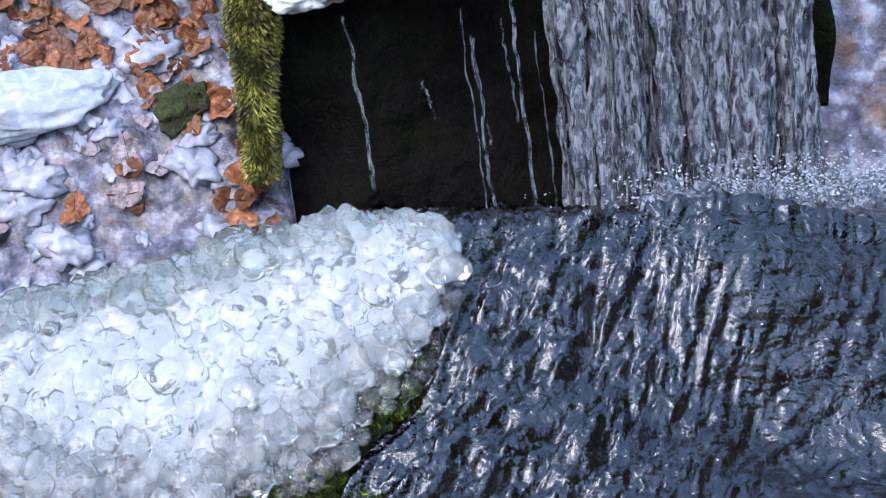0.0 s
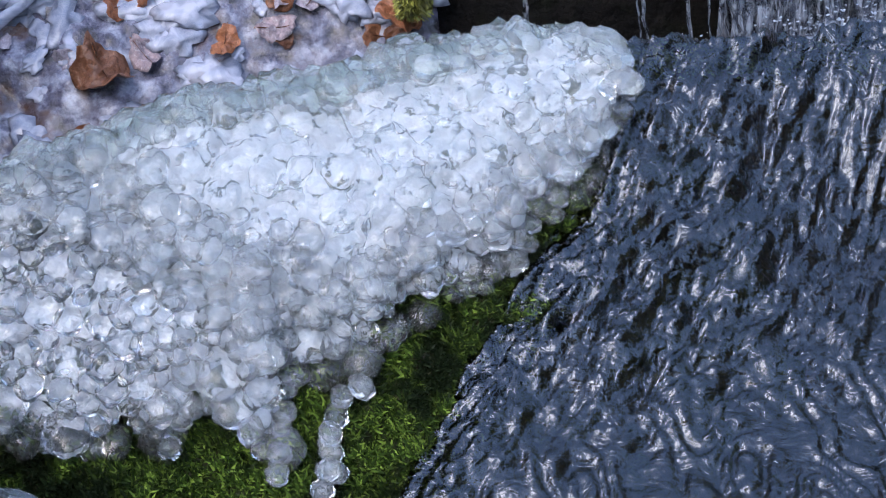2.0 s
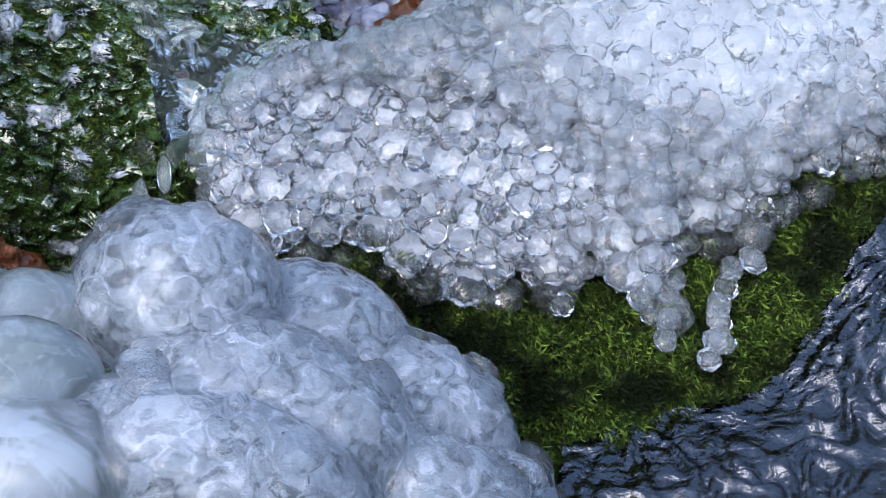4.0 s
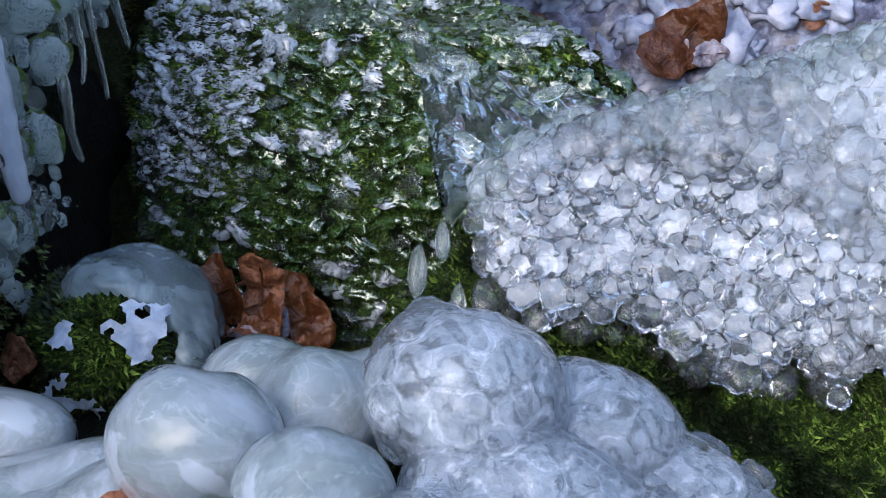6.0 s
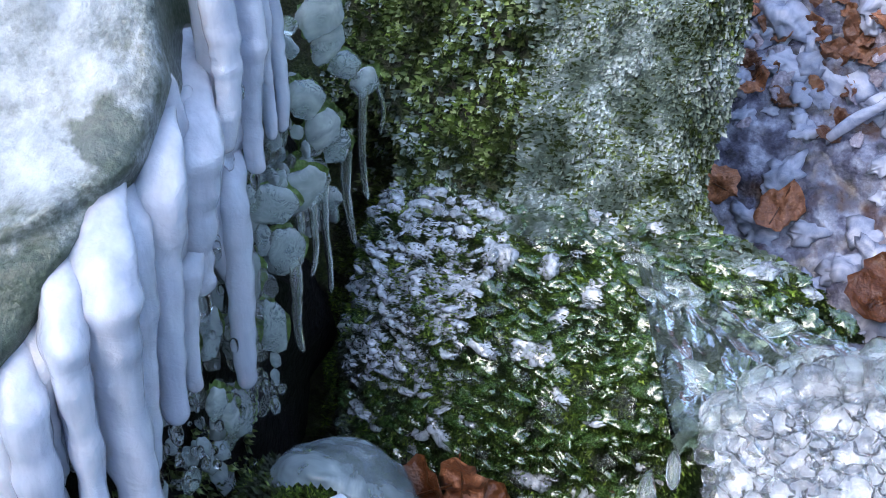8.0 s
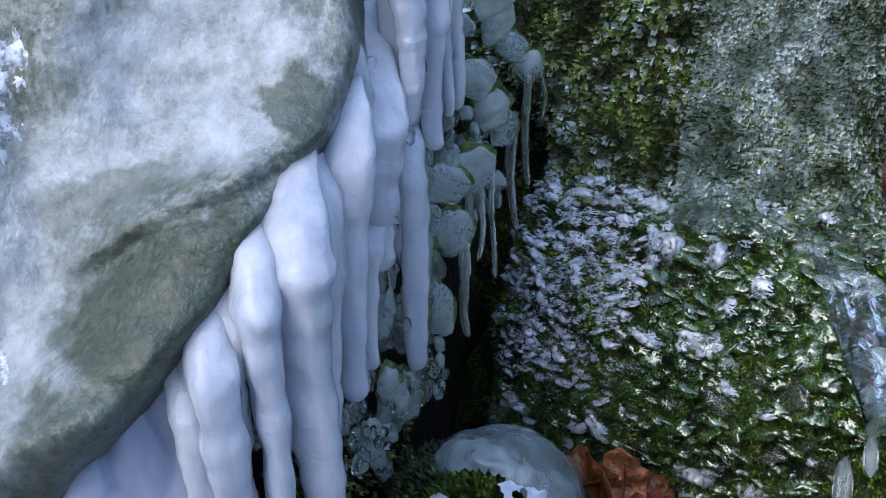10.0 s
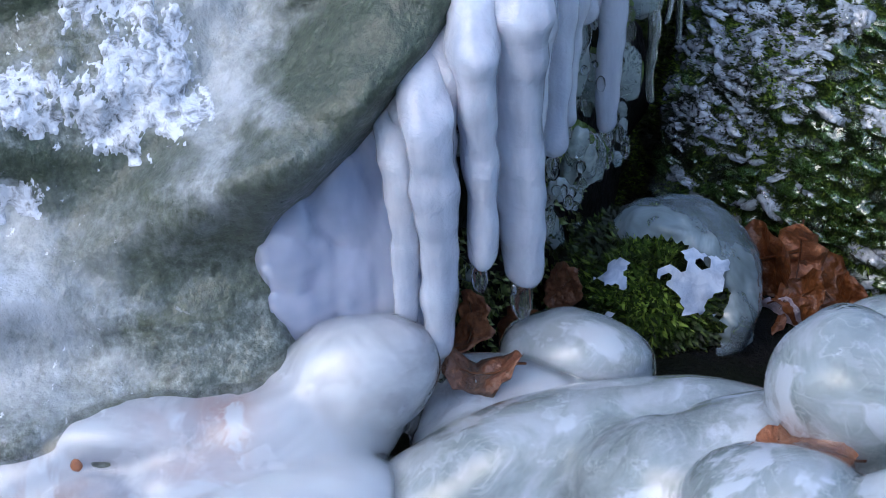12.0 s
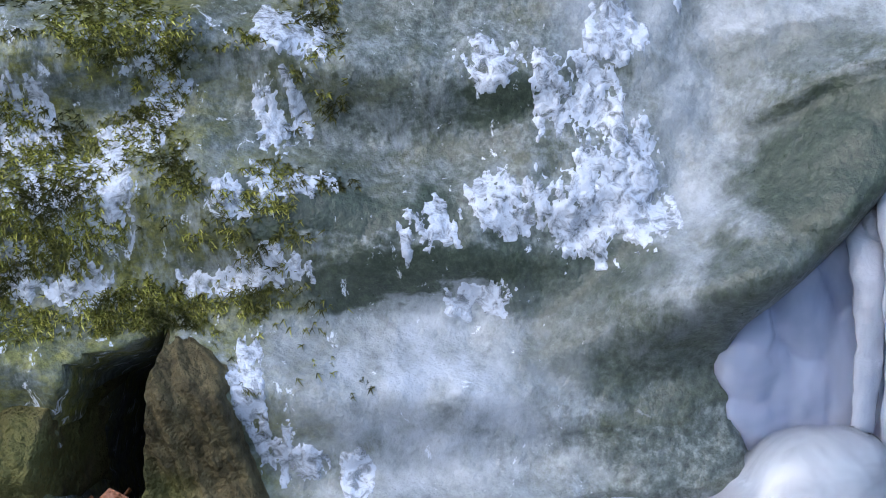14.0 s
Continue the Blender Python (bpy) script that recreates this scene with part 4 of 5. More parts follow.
def face_height(u, v):
    right = max(0.0, u - face_edge(v) + 0.015)
    cave = hollow(u, v)
    steps = 0.018 * math.sin((v + 0.12 * u) * 38 + 2 * fbm((u * 3, v * 3, 1), 2)) * smooth(-u, -0.15, 0.15)
    bulge = (0.12 - 0.07 * smooth(v, 0.12, 0.3)) * smooth(u, face_edge(v) - 0.25, face_edge(v) - 0.03) * smooth(v, -0.14, -0.03)
    lip = 0.028 * smooth(v - 0.125 - 0.3 * (u - 0.255) - 0.012 * fbm((u * 14, 2, 0), 2), -0.008, 0.006) * smooth(u, 0.20, 0.26)
    return -0.02 + bulge + lip - 5.0 * right * right / (0.02 + right) - 0.55 * cave + 1.3 * steps + 0.02 * fbm((u * 4, v * 6, 3), 4) + 0.006 * fbm((u * 22, v * 22, 6), 3)


def build_face():
    verts, faces = sheet(lambda u, v: FACEP.at(u, v, face_height(u, v)), -0.95, 0.70, 170, -0.5, 0.7, 130, (-0.4, 0.5, -0.1))
    faces = [f for f in faces if len(f) > 4 or not all(hollow(*FACEP.uv(verts[k])[:2]) > 0.75 for k in f)]
    tagged(part("glazed_boulder", raw("glazed_boulder", verts, faces), FACE), "dark mossy boulder glazed with clear ice and white frost", "boulder")
    rng = random.Random(17)
    spots = []
    while len(spots) < 22000:
        u, v = rng.uniform(-0.75, -0.17), rng.uniform(-0.12, 0.5)
        if 0.75 * fbm((u * 9, v * 16, 8), 4, 0.6) - 1.3 * (u + 0.30) + 0.45 * smooth(abs(v + 0.02), 0.05, 0.01) * smooth(-u, 0.34, 0.38) > rng.uniform(0.0, 0.6) and not (v < -0.03 and u < bare_right(v) + 0.01) and hollow(u, v) < 0.1:
            spots.append((FACEP.at(u, v, face_height(u, v)), FACEP.n))
    tagged(part("olive_moss", shoots("olive_moss", spots, 0.007, MOSS_OLIVE, rng, Vector((0, 0, -0.5)), 0.11), MOSS_OLIVE, smooth=False), "olive moss showing through the ice", "moss", kind="stuff")


build_face()


def frost_patch(uc, vc, ru, rv, seed, n):
    """A ragged crust of white ice, its lower edge running out into drips."""
    rng = random.Random(seed)
    verts, faces = [], []
    nu, nv = max(24, int(ru / 0.0014)), max(20, int(rv / 0.0014))
    keep = {}
    for j in range(nv + 1):
        for i in range(nu + 1):
            a, b = 2 * i / nu - 1, 2 * j / nv - 1
            u, v = uc + ru * a, vc + rv * b
            rag = fbm((u * 38 + seed + 8 * v, v * 12, 0), 6, 0.78)
            drip = 0.6 * noise.noise(Vector((u * 75, seed, 0))) if b < 0 else 0
            h = 1 - a * a - b * b + 0.8 * rag - 0.12 + drip
            if h > -0.15:
                keep[i, j] = len(verts)
                t = -0.0015 + 0.003 * max(-1.0, min(1, 2.5 * (h - 0.12))) + 0.0015 * fbm((u * 80, v * 34, seed), 3)
                verts.append(FACEP.at(u, v, face_height(u, v) + t))
    for (i, j), a in keep.items():
        b, c, d = keep.get((i + 1, j)), keep.get((i + 1, j + 1)), keep.get((i, j + 1))
        if None not in (b, c, d):
            faces.append((a, b, c, d))
    tagged(part("frost_patch", raw("frost_patch", verts, faces), FROST_SKIN), "ragged crust of white ice on the glazed boulder", "ice", "white crusts on the boulder")


PATCHES = [
    (0.07, 0.045, 0.085, 0.06), (0.065, 0.165, 0.055, 0.07), (0.10, 0.09, 0.06, 0.07), (-0.017, 0.21, 0.045, 0.035), (-0.10, 0.045, 0.035, 0.04), (-0.03, 0.065, 0.05, 0.042), (-0.045, -0.032, 0.055, 0.022),
    (-0.33, 0.012, 0.045, 0.026), (-0.465, 0.022, 0.042, 0.036), (-0.46, 0.105, 0.075, 0.06), (-0.37, 0.20, 0.032, 0.028), (-0.365, 0.25, 0.022, 0.038), (-0.395, 0.17, 0.05, 0.022), (-0.52, 0.045, 0.04, 0.04),
    (-0.49, 0.15, 0.035, 0.045), (-0.24, 0.18, 0.04, 0.05), (-0.285, 0.10, 0.045, 0.035), (-0.30, -0.105, 0.026, 0.045), (-0.285, -0.16, 0.028, 0.045), (-0.25, -0.18, 0.025, 0.025), (-0.20, -0.20, 0.025, 0.04),
    (-0.225, 0.26, 0.045, 0.04), (0.19, 0.36, 0.035, 0.06), (0.185, 0.285, 0.025, 0.045), (-0.22, 0.10, 0.03, 0.016), (0.11, 0.235, 0.035, 0.045), (-0.425, 0.125, 0.05, 0.05), (-0.36, 0.215, 0.035, 0.03), (-0.515, 0.20, 0.04, 0.05), (-0.27, 0.02, 0.055, 0.028), (-0.30, -0.06, 0.02, 0.03),
]
for k, (u, v, a, b) in enumerate(PATCHES):
    frost_patch(u, v, a, b, k + 1, k)

# a red-brown leaf under the hollow
leaf((-2.112, 0.392, 0.402), 0.15, LEAF_ORANGE, "red-orange leaf caught in the mouth of the hollow", FACEP.turn(0.8), (-0.3, 0.2), 4)


def build_hollow_rocks():
    """Bare brown rock on both sides of the hollow, ribbed down its slope."""
    sides = ((lambda v: hollow_right(v) - 0.004, bare_right, -0.03, 1), (lambda v: -0.70 + 0.1 * v, lambda v: hollow_left(v) + 0.004, -0.085, -1))
    for k, (left, right, top, hang) in enumerate(sides):

        def skin(s, v):
            u = left(v) + (right(v) - left(v)) * s + 0.008 * fbm((v * 30, k, s), 3)
            inner = 1 - s if hang > 0 else s
            tuck = 0.012 * smooth(inner, 0.92, 1.0) * 12 + 0.02 * smooth(1 - inner, 0.9, 1.0) + 0.03 * smooth(v, top - 0.03, top)
            rib = 0.022 * abs(fbm((u * 34 + v * 10, v * 6, 7 + k), 4)) + 0.018 * fbm((u * 14 + v * 5, v * 8, 3), 3) + 0.004 * fbm((u * 60, v * 30, 2), 3)
            flat = face_height(right(v) + 0.02, v) if hang > 0 else face_height(left(v), v)
            return FACEP.at(u, v, flat + 0.02 + rib - tuck)

        verts, faces = sheet(skin, 0, 1, 50, -0.48, top, 110, (-0.08, 0.1, -0.05))
        tagged(part("brown_rock", raw("brown_rock", verts, faces), ROCK_DRY), "bare olive-brown rock beside the dark hollow", "rock", "rocks by the hollow")


build_hollow_rocks()
# ---------------------------------------------------------------- icicles
ICICLES = [
    ((-1.485, 1.688, 0.765), (-1.485, 1.674, 0.60), 0.011), ((-1.48, 1.625, 0.70), (-1.48, 1.609, 0.56), 0.013), ((-1.475, 1.553, 0.66), (-1.475, 1.525, 0.527), 0.011), ((-1.47, 1.512, 0.66), (-1.47, 1.481, 0.574), 0.012),
    ((-1.49, 1.747, 0.735), (-1.49, 1.744, 0.672), 0.008), ((-1.478, 1.48, 0.66), (-1.478, 1.468, 0.58), 0.010), ((-1.465, 1.432, 0.60), (-1.465, 1.435, 0.486), 0.013),
    ((-1.45, 1.382, 0.93), (-1.45, 1.354, 0.769), 0.030), ((-1.455, 1.423, 0.94), (-1.455, 1.40, 0.794), 0.022), ((-1.46, 1.455, 0.93), (-1.46, 1.437, 0.791), 0.024),
    ((-1.45, 1.332, 0.95), (-1.45, 1.306, 0.816), 0.036), ((-1.455, 1.304, 0.78), (-1.46, 1.303, 0.508), 0.034), ((-1.45, 1.24, 0.85), (-1.455, 1.226, 0.672), 0.046),
    ((-1.44, 1.165, 0.85), (-1.445, 1.128, 0.558), 0.040), ((-1.435, 1.041, 0.79), (-1.435, 1.034, 0.452), 0.062), ((-1.447, 0.99, 0.755), (-1.45, 0.975, 0.502), 0.044),
    ((-1.475, 0.94, 0.69), (-1.475, 0.928, 0.415), 0.048), ((-1.512, 0.93, 0.655), (-1.50, 0.92, 0.448), 0.032), ((-1.442, 1.095, 0.80), (-1.45, 1.088, 0.52), 0.036), ((-1.455, 1.205, 0.73), (-1.457, 1.188, 0.565), 0.026),
]


def icicle(top, tip, width, seed):
    """Ringed, bulging taper that hangs to its tip from a foot spread over the rock's edge."""
    rng = random.Random(seed)
    top, tip = Vector(top), Vector(tip)
    root = top + (Vector((-0.08, 0.12, 0.09)) if width > 0.025 else Vector((-0.006, 0.006, 0.02)))
    if top.z > 0.86:
        root = top + Vector((-0.01, 0, 0.14))
    n, segs = 90, 18
    verts, faces = [], []
    rings = rng.uniform(17, 27)
    fine_rings = rng.uniform(55, 80)
    for j in range(n + 1):
        s = j / n
        knee = 0.35
        if s < knee:
            q = s / knee
            below = top.lerp(tip, 0.12)
            c = (1 - q) ** 2 * root + 2 * q * (1 - q) * (top + Vector((-0.006, 0.009, 0.02))) + q * q * below
        else:
            c = top.lerp(tip, 0.12 + 0.88 * (s - knee) / (1 - knee))
        c = c + Vector((0.003 * math.sin(6 * s + seed), 0.004 * math.cos(5 * s + seed), 0))
        r = width * 0.5 * (1.3 - 0.6 * s) * (1 + (0.2 * math.exp(-(s / 0.35) ** 2) if width > 0.02 else 0.0) + 0.035 * math.sin(s * rings + seed) + 0.014 * math.sin(s * fine_rings + 2 * seed) + 0.14 * noise.noise(Vector((seed, s * 11, 0))))
        if s < 0.32 and width > 0.02:
            r *= 0.5 + 0.5 * smooth(s, 0.0, 0.3)
        if s > 0.95:
            r *= math.sqrt(max(0.02, 1 - ((s - 0.95) / 0.05) ** 2))
        for k in range(segs):
            a = 2 * math.pi * k / segs
            w = r * (1 + 0.14 * math.sin(2 * a + seed + s) + 0.05 * math.sin(3 * a + 2 * seed) + 0.13 * noise.noise(Vector((math.cos(a) * 1.4 + seed, math.sin(a) * 1.4, s * 14))))
            verts.append(c + Vector((w * math.cos(a), w * math.sin(a), 0)))
    for j in range(n):
        for k in range(segs):
            a, b = j * segs + k, j * segs + (k + 1) % segs
            faces.append((a, b, b + segs, a + segs))
    faces += [tuple(range(segs))[::-1], tuple(n * segs + k for k in range(segs))]
    ob = part("icicle", raw("icicle", verts, faces), ICE_ICICLE if width > 0.013 else ICE_RIM)
    if width > 0.025:
        drop = part("clear_tip", blob((width * 0.2, width * 0.2, width * 0.42), 0.12, seed, 3), ICE_BEAD)
        drop.location = tip + Vector((0, 0, -width * 0.22))
        drop.parent = ob
        tagged(drop, "clear drop of ice")
    return tagged(ob, "milky ringed icicle hanging from the boulder's edge" if width > 0.013 else "thin clear icicle hanging from an iced plant", "icicle", "icicles on the boulder")


for k, (a, b, w) in enumerate(ICICLES):
    icicle(a, b, w, k)
# lesser ones fill the gaps between their roots, a little behind
ROW = sorted((a for a in ICICLES if a[2] > 0.025), key=lambda a: a[0][1])
for k, (p, q) in enumerate(zip(ROW, ROW[1:])):
    a, b = Vector(p[0]).lerp(Vector(q[0]), 0.5), Vector(p[1]).lerp(Vector(q[1]), 0.5)
    back = Vector((-0.022, 0.016, 0))
    icicle(a + back, a.lerp(b, 0.55) + back, 0.75 * min(p[2], q[2]), 50 + k)


def build_fringe():
    """The melted sheet from which the icicles grow, over the boulder's edge."""
    rng = random.Random(43)
    shapes = shapes_of(5, (1, 1, 1), 0.22, 4, 1.6, 720)
    line = sorted((a for a in ICICLES if a[2] > 0.03 and a[0][1] > 1.1), key=lambda a: a[0][1])
    poses = []
    for p, q in zip(line, line[1:]):
        for _ in range(7):
            t = rng.random()
            at = Vector(p[0]).lerp(Vector(q[0]), t) + Vector((-0.03 + rng.gauss(0, 0.004), 0.026, rng.uniform(-0.09, 0.02)))
            poses.append((rng.randrange(5), Matrix.Translation(at) @ pose(0, 0, 0, 0, 0, rng.uniform(-20, 20)) @ Matrix.Diagonal((0.022, rng.uniform(0.018, 0.032), rng.uniform(0.045, 0.085), 1))))
    tagged(fuse(part("ice_fringe", joined("ice_fringe", shapes, poses), ICE_ICICLE), 0.004, 3), "fused sheet of milky ice over the boulder's edge", "ice")


build_fringe()


def build_curtain():
    """Fused lobes of ice that hang under the boulder's low edge."""
    rng = random.Random(41)
    face_on = Matrix((FACEP.e1, Vector((0, 0, 1)), FACEP.e1.cross(Vector((0, 0, 1))))).transposed().to_4x4()
    shapes = shapes_of(5, (1, 1, 1), 0.14, 4, 1.4, 700)
    poses = []
    for k, (at, ru, rz) in enumerate((((-1.604, 0.862, 0.52), 0.04, 0.056), ((-1.605, 0.868, 0.545), 0.030, 0.065), ((-1.590, 0.880, 0.480), 0.036, 0.075), ((-1.565, 0.915, 0.560), 0.036, 0.085), ((-1.560, 0.905, 0.470), 0.036, 0.07),
                                      ((-1.545, 0.950, 0.590), 0.034, 0.09), ((-1.530, 0.935, 0.48), 0.04, 0.10), ((-1.515, 0.975, 0.62), 0.04, 0.11), ((-1.61, 0.85, 0.46), 0.05, 0.06), ((-1.505, 0.965, 0.50), 0.03, 0.10))):
        poses.append((k % 5, Matrix.Translation(Vector(at) + Vector((-0.012, 0.016, 0.0))) @ face_on @ Matrix.Rotation(rng.uniform(-0.12, 0.12), 4, "Z") @ Matrix.Diagonal((ru, rz, 0.026, 1))))
    tagged(fuse(part("ice_curtain", joined("ice_curtain", shapes, poses), ICE_CURTAIN), 0.003, 1), "fused curtain of bluish ice under the boulder's edge", "ice", "ice curtains")


build_curtain()


def build_iced_plant():
    """Leaves and stems sealed in clear ice where the thin icicles hang."""
    rng = random.Random(6)
    plant = thing("iced_plant", (-1.48, 1.5, 0.7), "small leafy plant sealed in clear green ice", "plant")
    shapes = shapes_of(5, (1, 0.85, 0.5), 0.22, 3, 1.5, 160)
    for k, me in enumerate(shapes):
        me.materials.append(ICE_LEAFY if k % 3 else ICE_RIM)
    leaf_bits = [m.copy() for m in LEAVES[:4]]
    for me in leaf_bits:
        me.materials.clear()
        me.materials.append(PLANT_LEAF)
    for k in range(90):
        c = Vector((-1.492 + rng.gauss(0, 0.008), rng.uniform(1.10, 1.42), 0))
        c.z = rng.uniform(0.42, 0.66 + 0.3 * (c.y - 1.1))
        ob = new("ice_lobe", shapes[rng.randrange(5)])
        r = rng.uniform(0.006, 0.014)
        ob.matrix_basis = Matrix.Translation(c) @ pose(0, 0, 0, 90, 0, 55) @ Matrix.Rotation(rng.uniform(-0.4, 0.4), 4, "Z") @ Matrix.Diagonal((r, r * rng.uniform(1.3, 2.6), r, 1))
        under(ob, plant)
    for k in range(120):
        s = rng.random()
        c = Vector((-1.475, 1.40, 0.95)).lerp(Vector((-1.495, 1.56, 0.62)), s) + Vector((rng.gauss(-0.012, 0.012), rng.gauss(0, 0.04), rng.gauss(0, 0.03)))
        r = rng.uniform(0.008, 0.022)
        m = Matrix.Translation(c) @ Euler((rng.uniform(0.6, 1.8), rng.uniform(-0.6, 0.6), rng.uniform(-0.8, 0.8))).to_matrix().to_4x4() @ Matrix.Diagonal((r, r * 1.2, r, 1))
        ob = new("iced_leaf", shapes[k % 5])
        ob.matrix_basis = m
        under(ob, plant)
        if k % 2:
            ob = new("green_leaf", leaf_bits[k % 4])
            ob.matrix_basis = Matrix.Translation(Vector((-0.012, 0.01, 0))) @ m @ Matrix.Scale(1.6, 4)
            under(ob, plant)
    for at, ru, rz, tip in (((-1.475, 1.585, 0.895), 0.036, 0.034, 0.5), ((-1.48, 1.64, 0.81), 0.024, 0.022, -0.4), ((-1.485, 1.70, 0.765), 0.022, 0.024, 0.6), ((-1.475, 1.56, 0.75), 0.026, 0.034, 0.2),
                            ((-1.475, 1.59, 0.715), 0.02, 0.03, -0.2), ((-1.475, 1.49, 0.69), 0.036, 0.034, 0.3), ((-1.475, 1.42, 0.70), 0.036, 0.03, -0.3), ((-1.475, 1.44, 0.63), 0.026, 0.035, 0.1), ((-1.475, 1.345, 0.64), 0.02, 0.045, 0.0),
                            ((-1.478, 1.39, 0.545), 0.02, 0.045, 0.1), ((-1.47, 1.262, 0.49), 0.012, 0.034, 0.1), ((-1.47, 1.24, 0.52), 0.013, 0.024, -0.2), ((-1.48, 1.30, 0.47), 0.016, 0.04, 0.0), ((-1.485, 1.22, 0.60), 0.016, 0.05, 0.1),
                            ((-1.485, 1.26, 0.60), 0.02, 0.045, -0.1), ((-1.485, 1.33, 0.56), 0.022, 0.04, 0.2), ((-1.478, 1.53, 0.80), 0.028, 0.03, -0.5), ((-1.478, 1.60, 0.85), 0.03, 0.024, 0.8)):
        ob = new("ice_lobe", shapes[rng.choice((1, 2, 4))])
        ob.matrix_basis = Matrix.Translation(at) @ pose(0, 0, 0, 90, 0, 55) @ Matrix.Rotation(tip, 4, "Z") @ Matrix.Diagonal((ru, rz, 0.02, 1))
        under(ob, plant)
        ob = new("green_leaf", leaf_bits[rng.randrange(4)])
        ob.matrix_basis = Matrix.Translation(Vector(at) + Vector((-0.010, 0.014, 0))) @ pose(0, 0, 0, 80, 0, 55) @ Matrix.Rotation(tip, 4, "Z") @ Matrix.Diagonal((ru * 1.7, rz * 1.7, 0.02, 1))
        under(ob, plant)
    drop_shape = shapes_of(1, (1, 1, 1), 0.1, 2, 1.5, 210)[0]
    drop_shape.materials.append(ICE_BEAD)
    for k in range(90):
        ob = new("ice_drop", drop_shape)
        r = rng.uniform(0.003, 0.007)
        ob.matrix_basis = Matrix.Translation((-1.468 + rng.gauss(0, 0.006), rng.uniform(1.14, 1.36), rng.uniform(0.45, 0.72))) @ Matrix.Diagonal((r, r, r * rng.uniform(1, 2), 1))
        under(ob, plant)
    # The bank's near-black colour stands in for the shaded cave behind the icicles.
    bank = part("dark_bank", blob((0.10, 0.34, 0.32), 0.22, 33, 5, 2.4), ROCK_WET_SHADED)
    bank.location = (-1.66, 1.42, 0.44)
    tagged(bank, "wet mossy rock behind the icicles, coloured black for the shaded cave", "rock")
    near = [q for q in bank.data.vertices if q.normal.x > 0.3 and q.co.y < 0.02]
    for k in range(110):
        v = rng.choice(near)
        r = rng.uniform(0.008, 0.02)
        ob = new("iced_leaf", shapes[k % 5])
        ob.matrix_basis = Matrix.Translation(bank.location + v.co) @ (v.normal + Vector((0, 0, 0.6))).to_track_quat("Z", "Y").to_matrix().to_4x4() @ Matrix.Diagonal((r, r * 1.4, r * 0.5, 1))
        under(ob, plant)
    spots = []
    for _ in range(9000):
        v = rng.choice(bank.data.vertices)
        if v.normal.x > 0.0 and v.co.z < -0.02 and v.co.y < 0.0:
            spots.append((bank.location + v.co + Vector((rng.gauss(0, 0.004), rng.gauss(0, 0.01), rng.gauss(0, 0.01))), v.normal.copy()))
    tagged(part("bank_moss", shoots("bank_moss", spots, 0.009, MOSS_DULL, rng, Vector((0, 0, -0.3)), 0.3), MOSS_DULL, smooth=False), "dark moss on the rock behind the icicles", "moss", kind="stuff")


build_iced_plant()


# ---------------------------------------------------------------- pillow ice in front
def pillow(a, b, ra, rb, squash, seed):
    """A smooth swollen run of ice from a to b, lying flat and wrinkled."""
    a, b = Vector(a), Vector(b)
    d = b - a
    L = max(d.length, 1e-4)
    bm = bmesh.new()
    bmesh.ops.create_icosphere(bm, subdivisions=4, radius=1.0)
    x = d.normalized() if d.length > 1e-3 else Vector((1, 0, 0))
    z = Vector((0, 0, 1)) - x * x.z
    z.normalize()
    y = z.cross(x)
    for v in bm.verts:
        p = v.co.copy()
        t = 0.5 + 0.5 * p.x
        r = ra + (rb - ra) * t
        k = 1 + 0.12 * fbm(p * 1.3 + Vector((seed * 3.1, seed, 0)), 3) + 0.03 * fbm(p * 5 + Vector((seed, 0, 0)), 3)
        v.co = a + x * (p.x * (L / 2 + r) + L / 2) * 1.0 + (y * p.y + z * p.z * squash) * r * k
    me = bpy.data.meshes.new("pillow")
    bm.to_mesh(me)
    bm.free()
    return me


WHITE_RUN = [
    ((-1.53, 0.855, 0.408), (-1.605, 0.795, 0.39), 0.066, 0.056, 0.95), ((-1.60, 0.80, 0.385), (-1.66, 0.73, 0.385), 0.056, 0.052, 0.9),
    ((-1.508, 0.870, 0.428), (-1.54, 0.84, 0.415), 0.062, 0.070, 1.0), ((-1.55, 0.83, 0.375), (-1.665, 0.68, 0.345), 0.088, 0.075, 0.88), ((-1.50, 0.75, 0.335), (-1.58, 0.63, 0.32), 0.085, 0.08, 0.8),
    ((-1.60, 0.765, 0.40), (-1.735, 0.665, 0.405), 0.045, 0.045, 0.8), ((-1.74, 0.66, 0.39), (-1.83, 0.58, 0.36), 0.045, 0.05, 0.75), ((-1.48, 0.965, 0.345), (-1.36, 0.985, 0.345), 0.062, 0.062, 0.75), ((-1.45, 0.92, 0.335), (-1.40, 0.90, 0.335), 0.06, 0.06, 0.8),
    ((-1.74, 0.55, 0.345), (-1.72, 0.54, 0.345), 0.045, 0.045, 0.9), ((-1.80, 0.44, 0.37), (-1.75, 0.40, 0.37), 0.08, 0.08, 0.8), ((-1.60, 0.55, 0.345), (-1.50, 0.56, 0.335), 0.08, 0.08, 0.8),
    ((-1.84, 0.60, 0.34), (-1.68, 0.66, 0.33), 0.07, 0.07, 0.8), ((-1.70, 0.63, 0.34), (-1.66, 0.62, 0.34), 0.06, 0.06, 0.85), ((-1.75, 0.62, 0.17), (-1.35, 0.85, 0.19), 0.2, 0.18, 0.8), ((-1.95, 0.35, 0.12), (-1.6, 0.45, 0.14), 0.25, 0.25, 0.8),
]
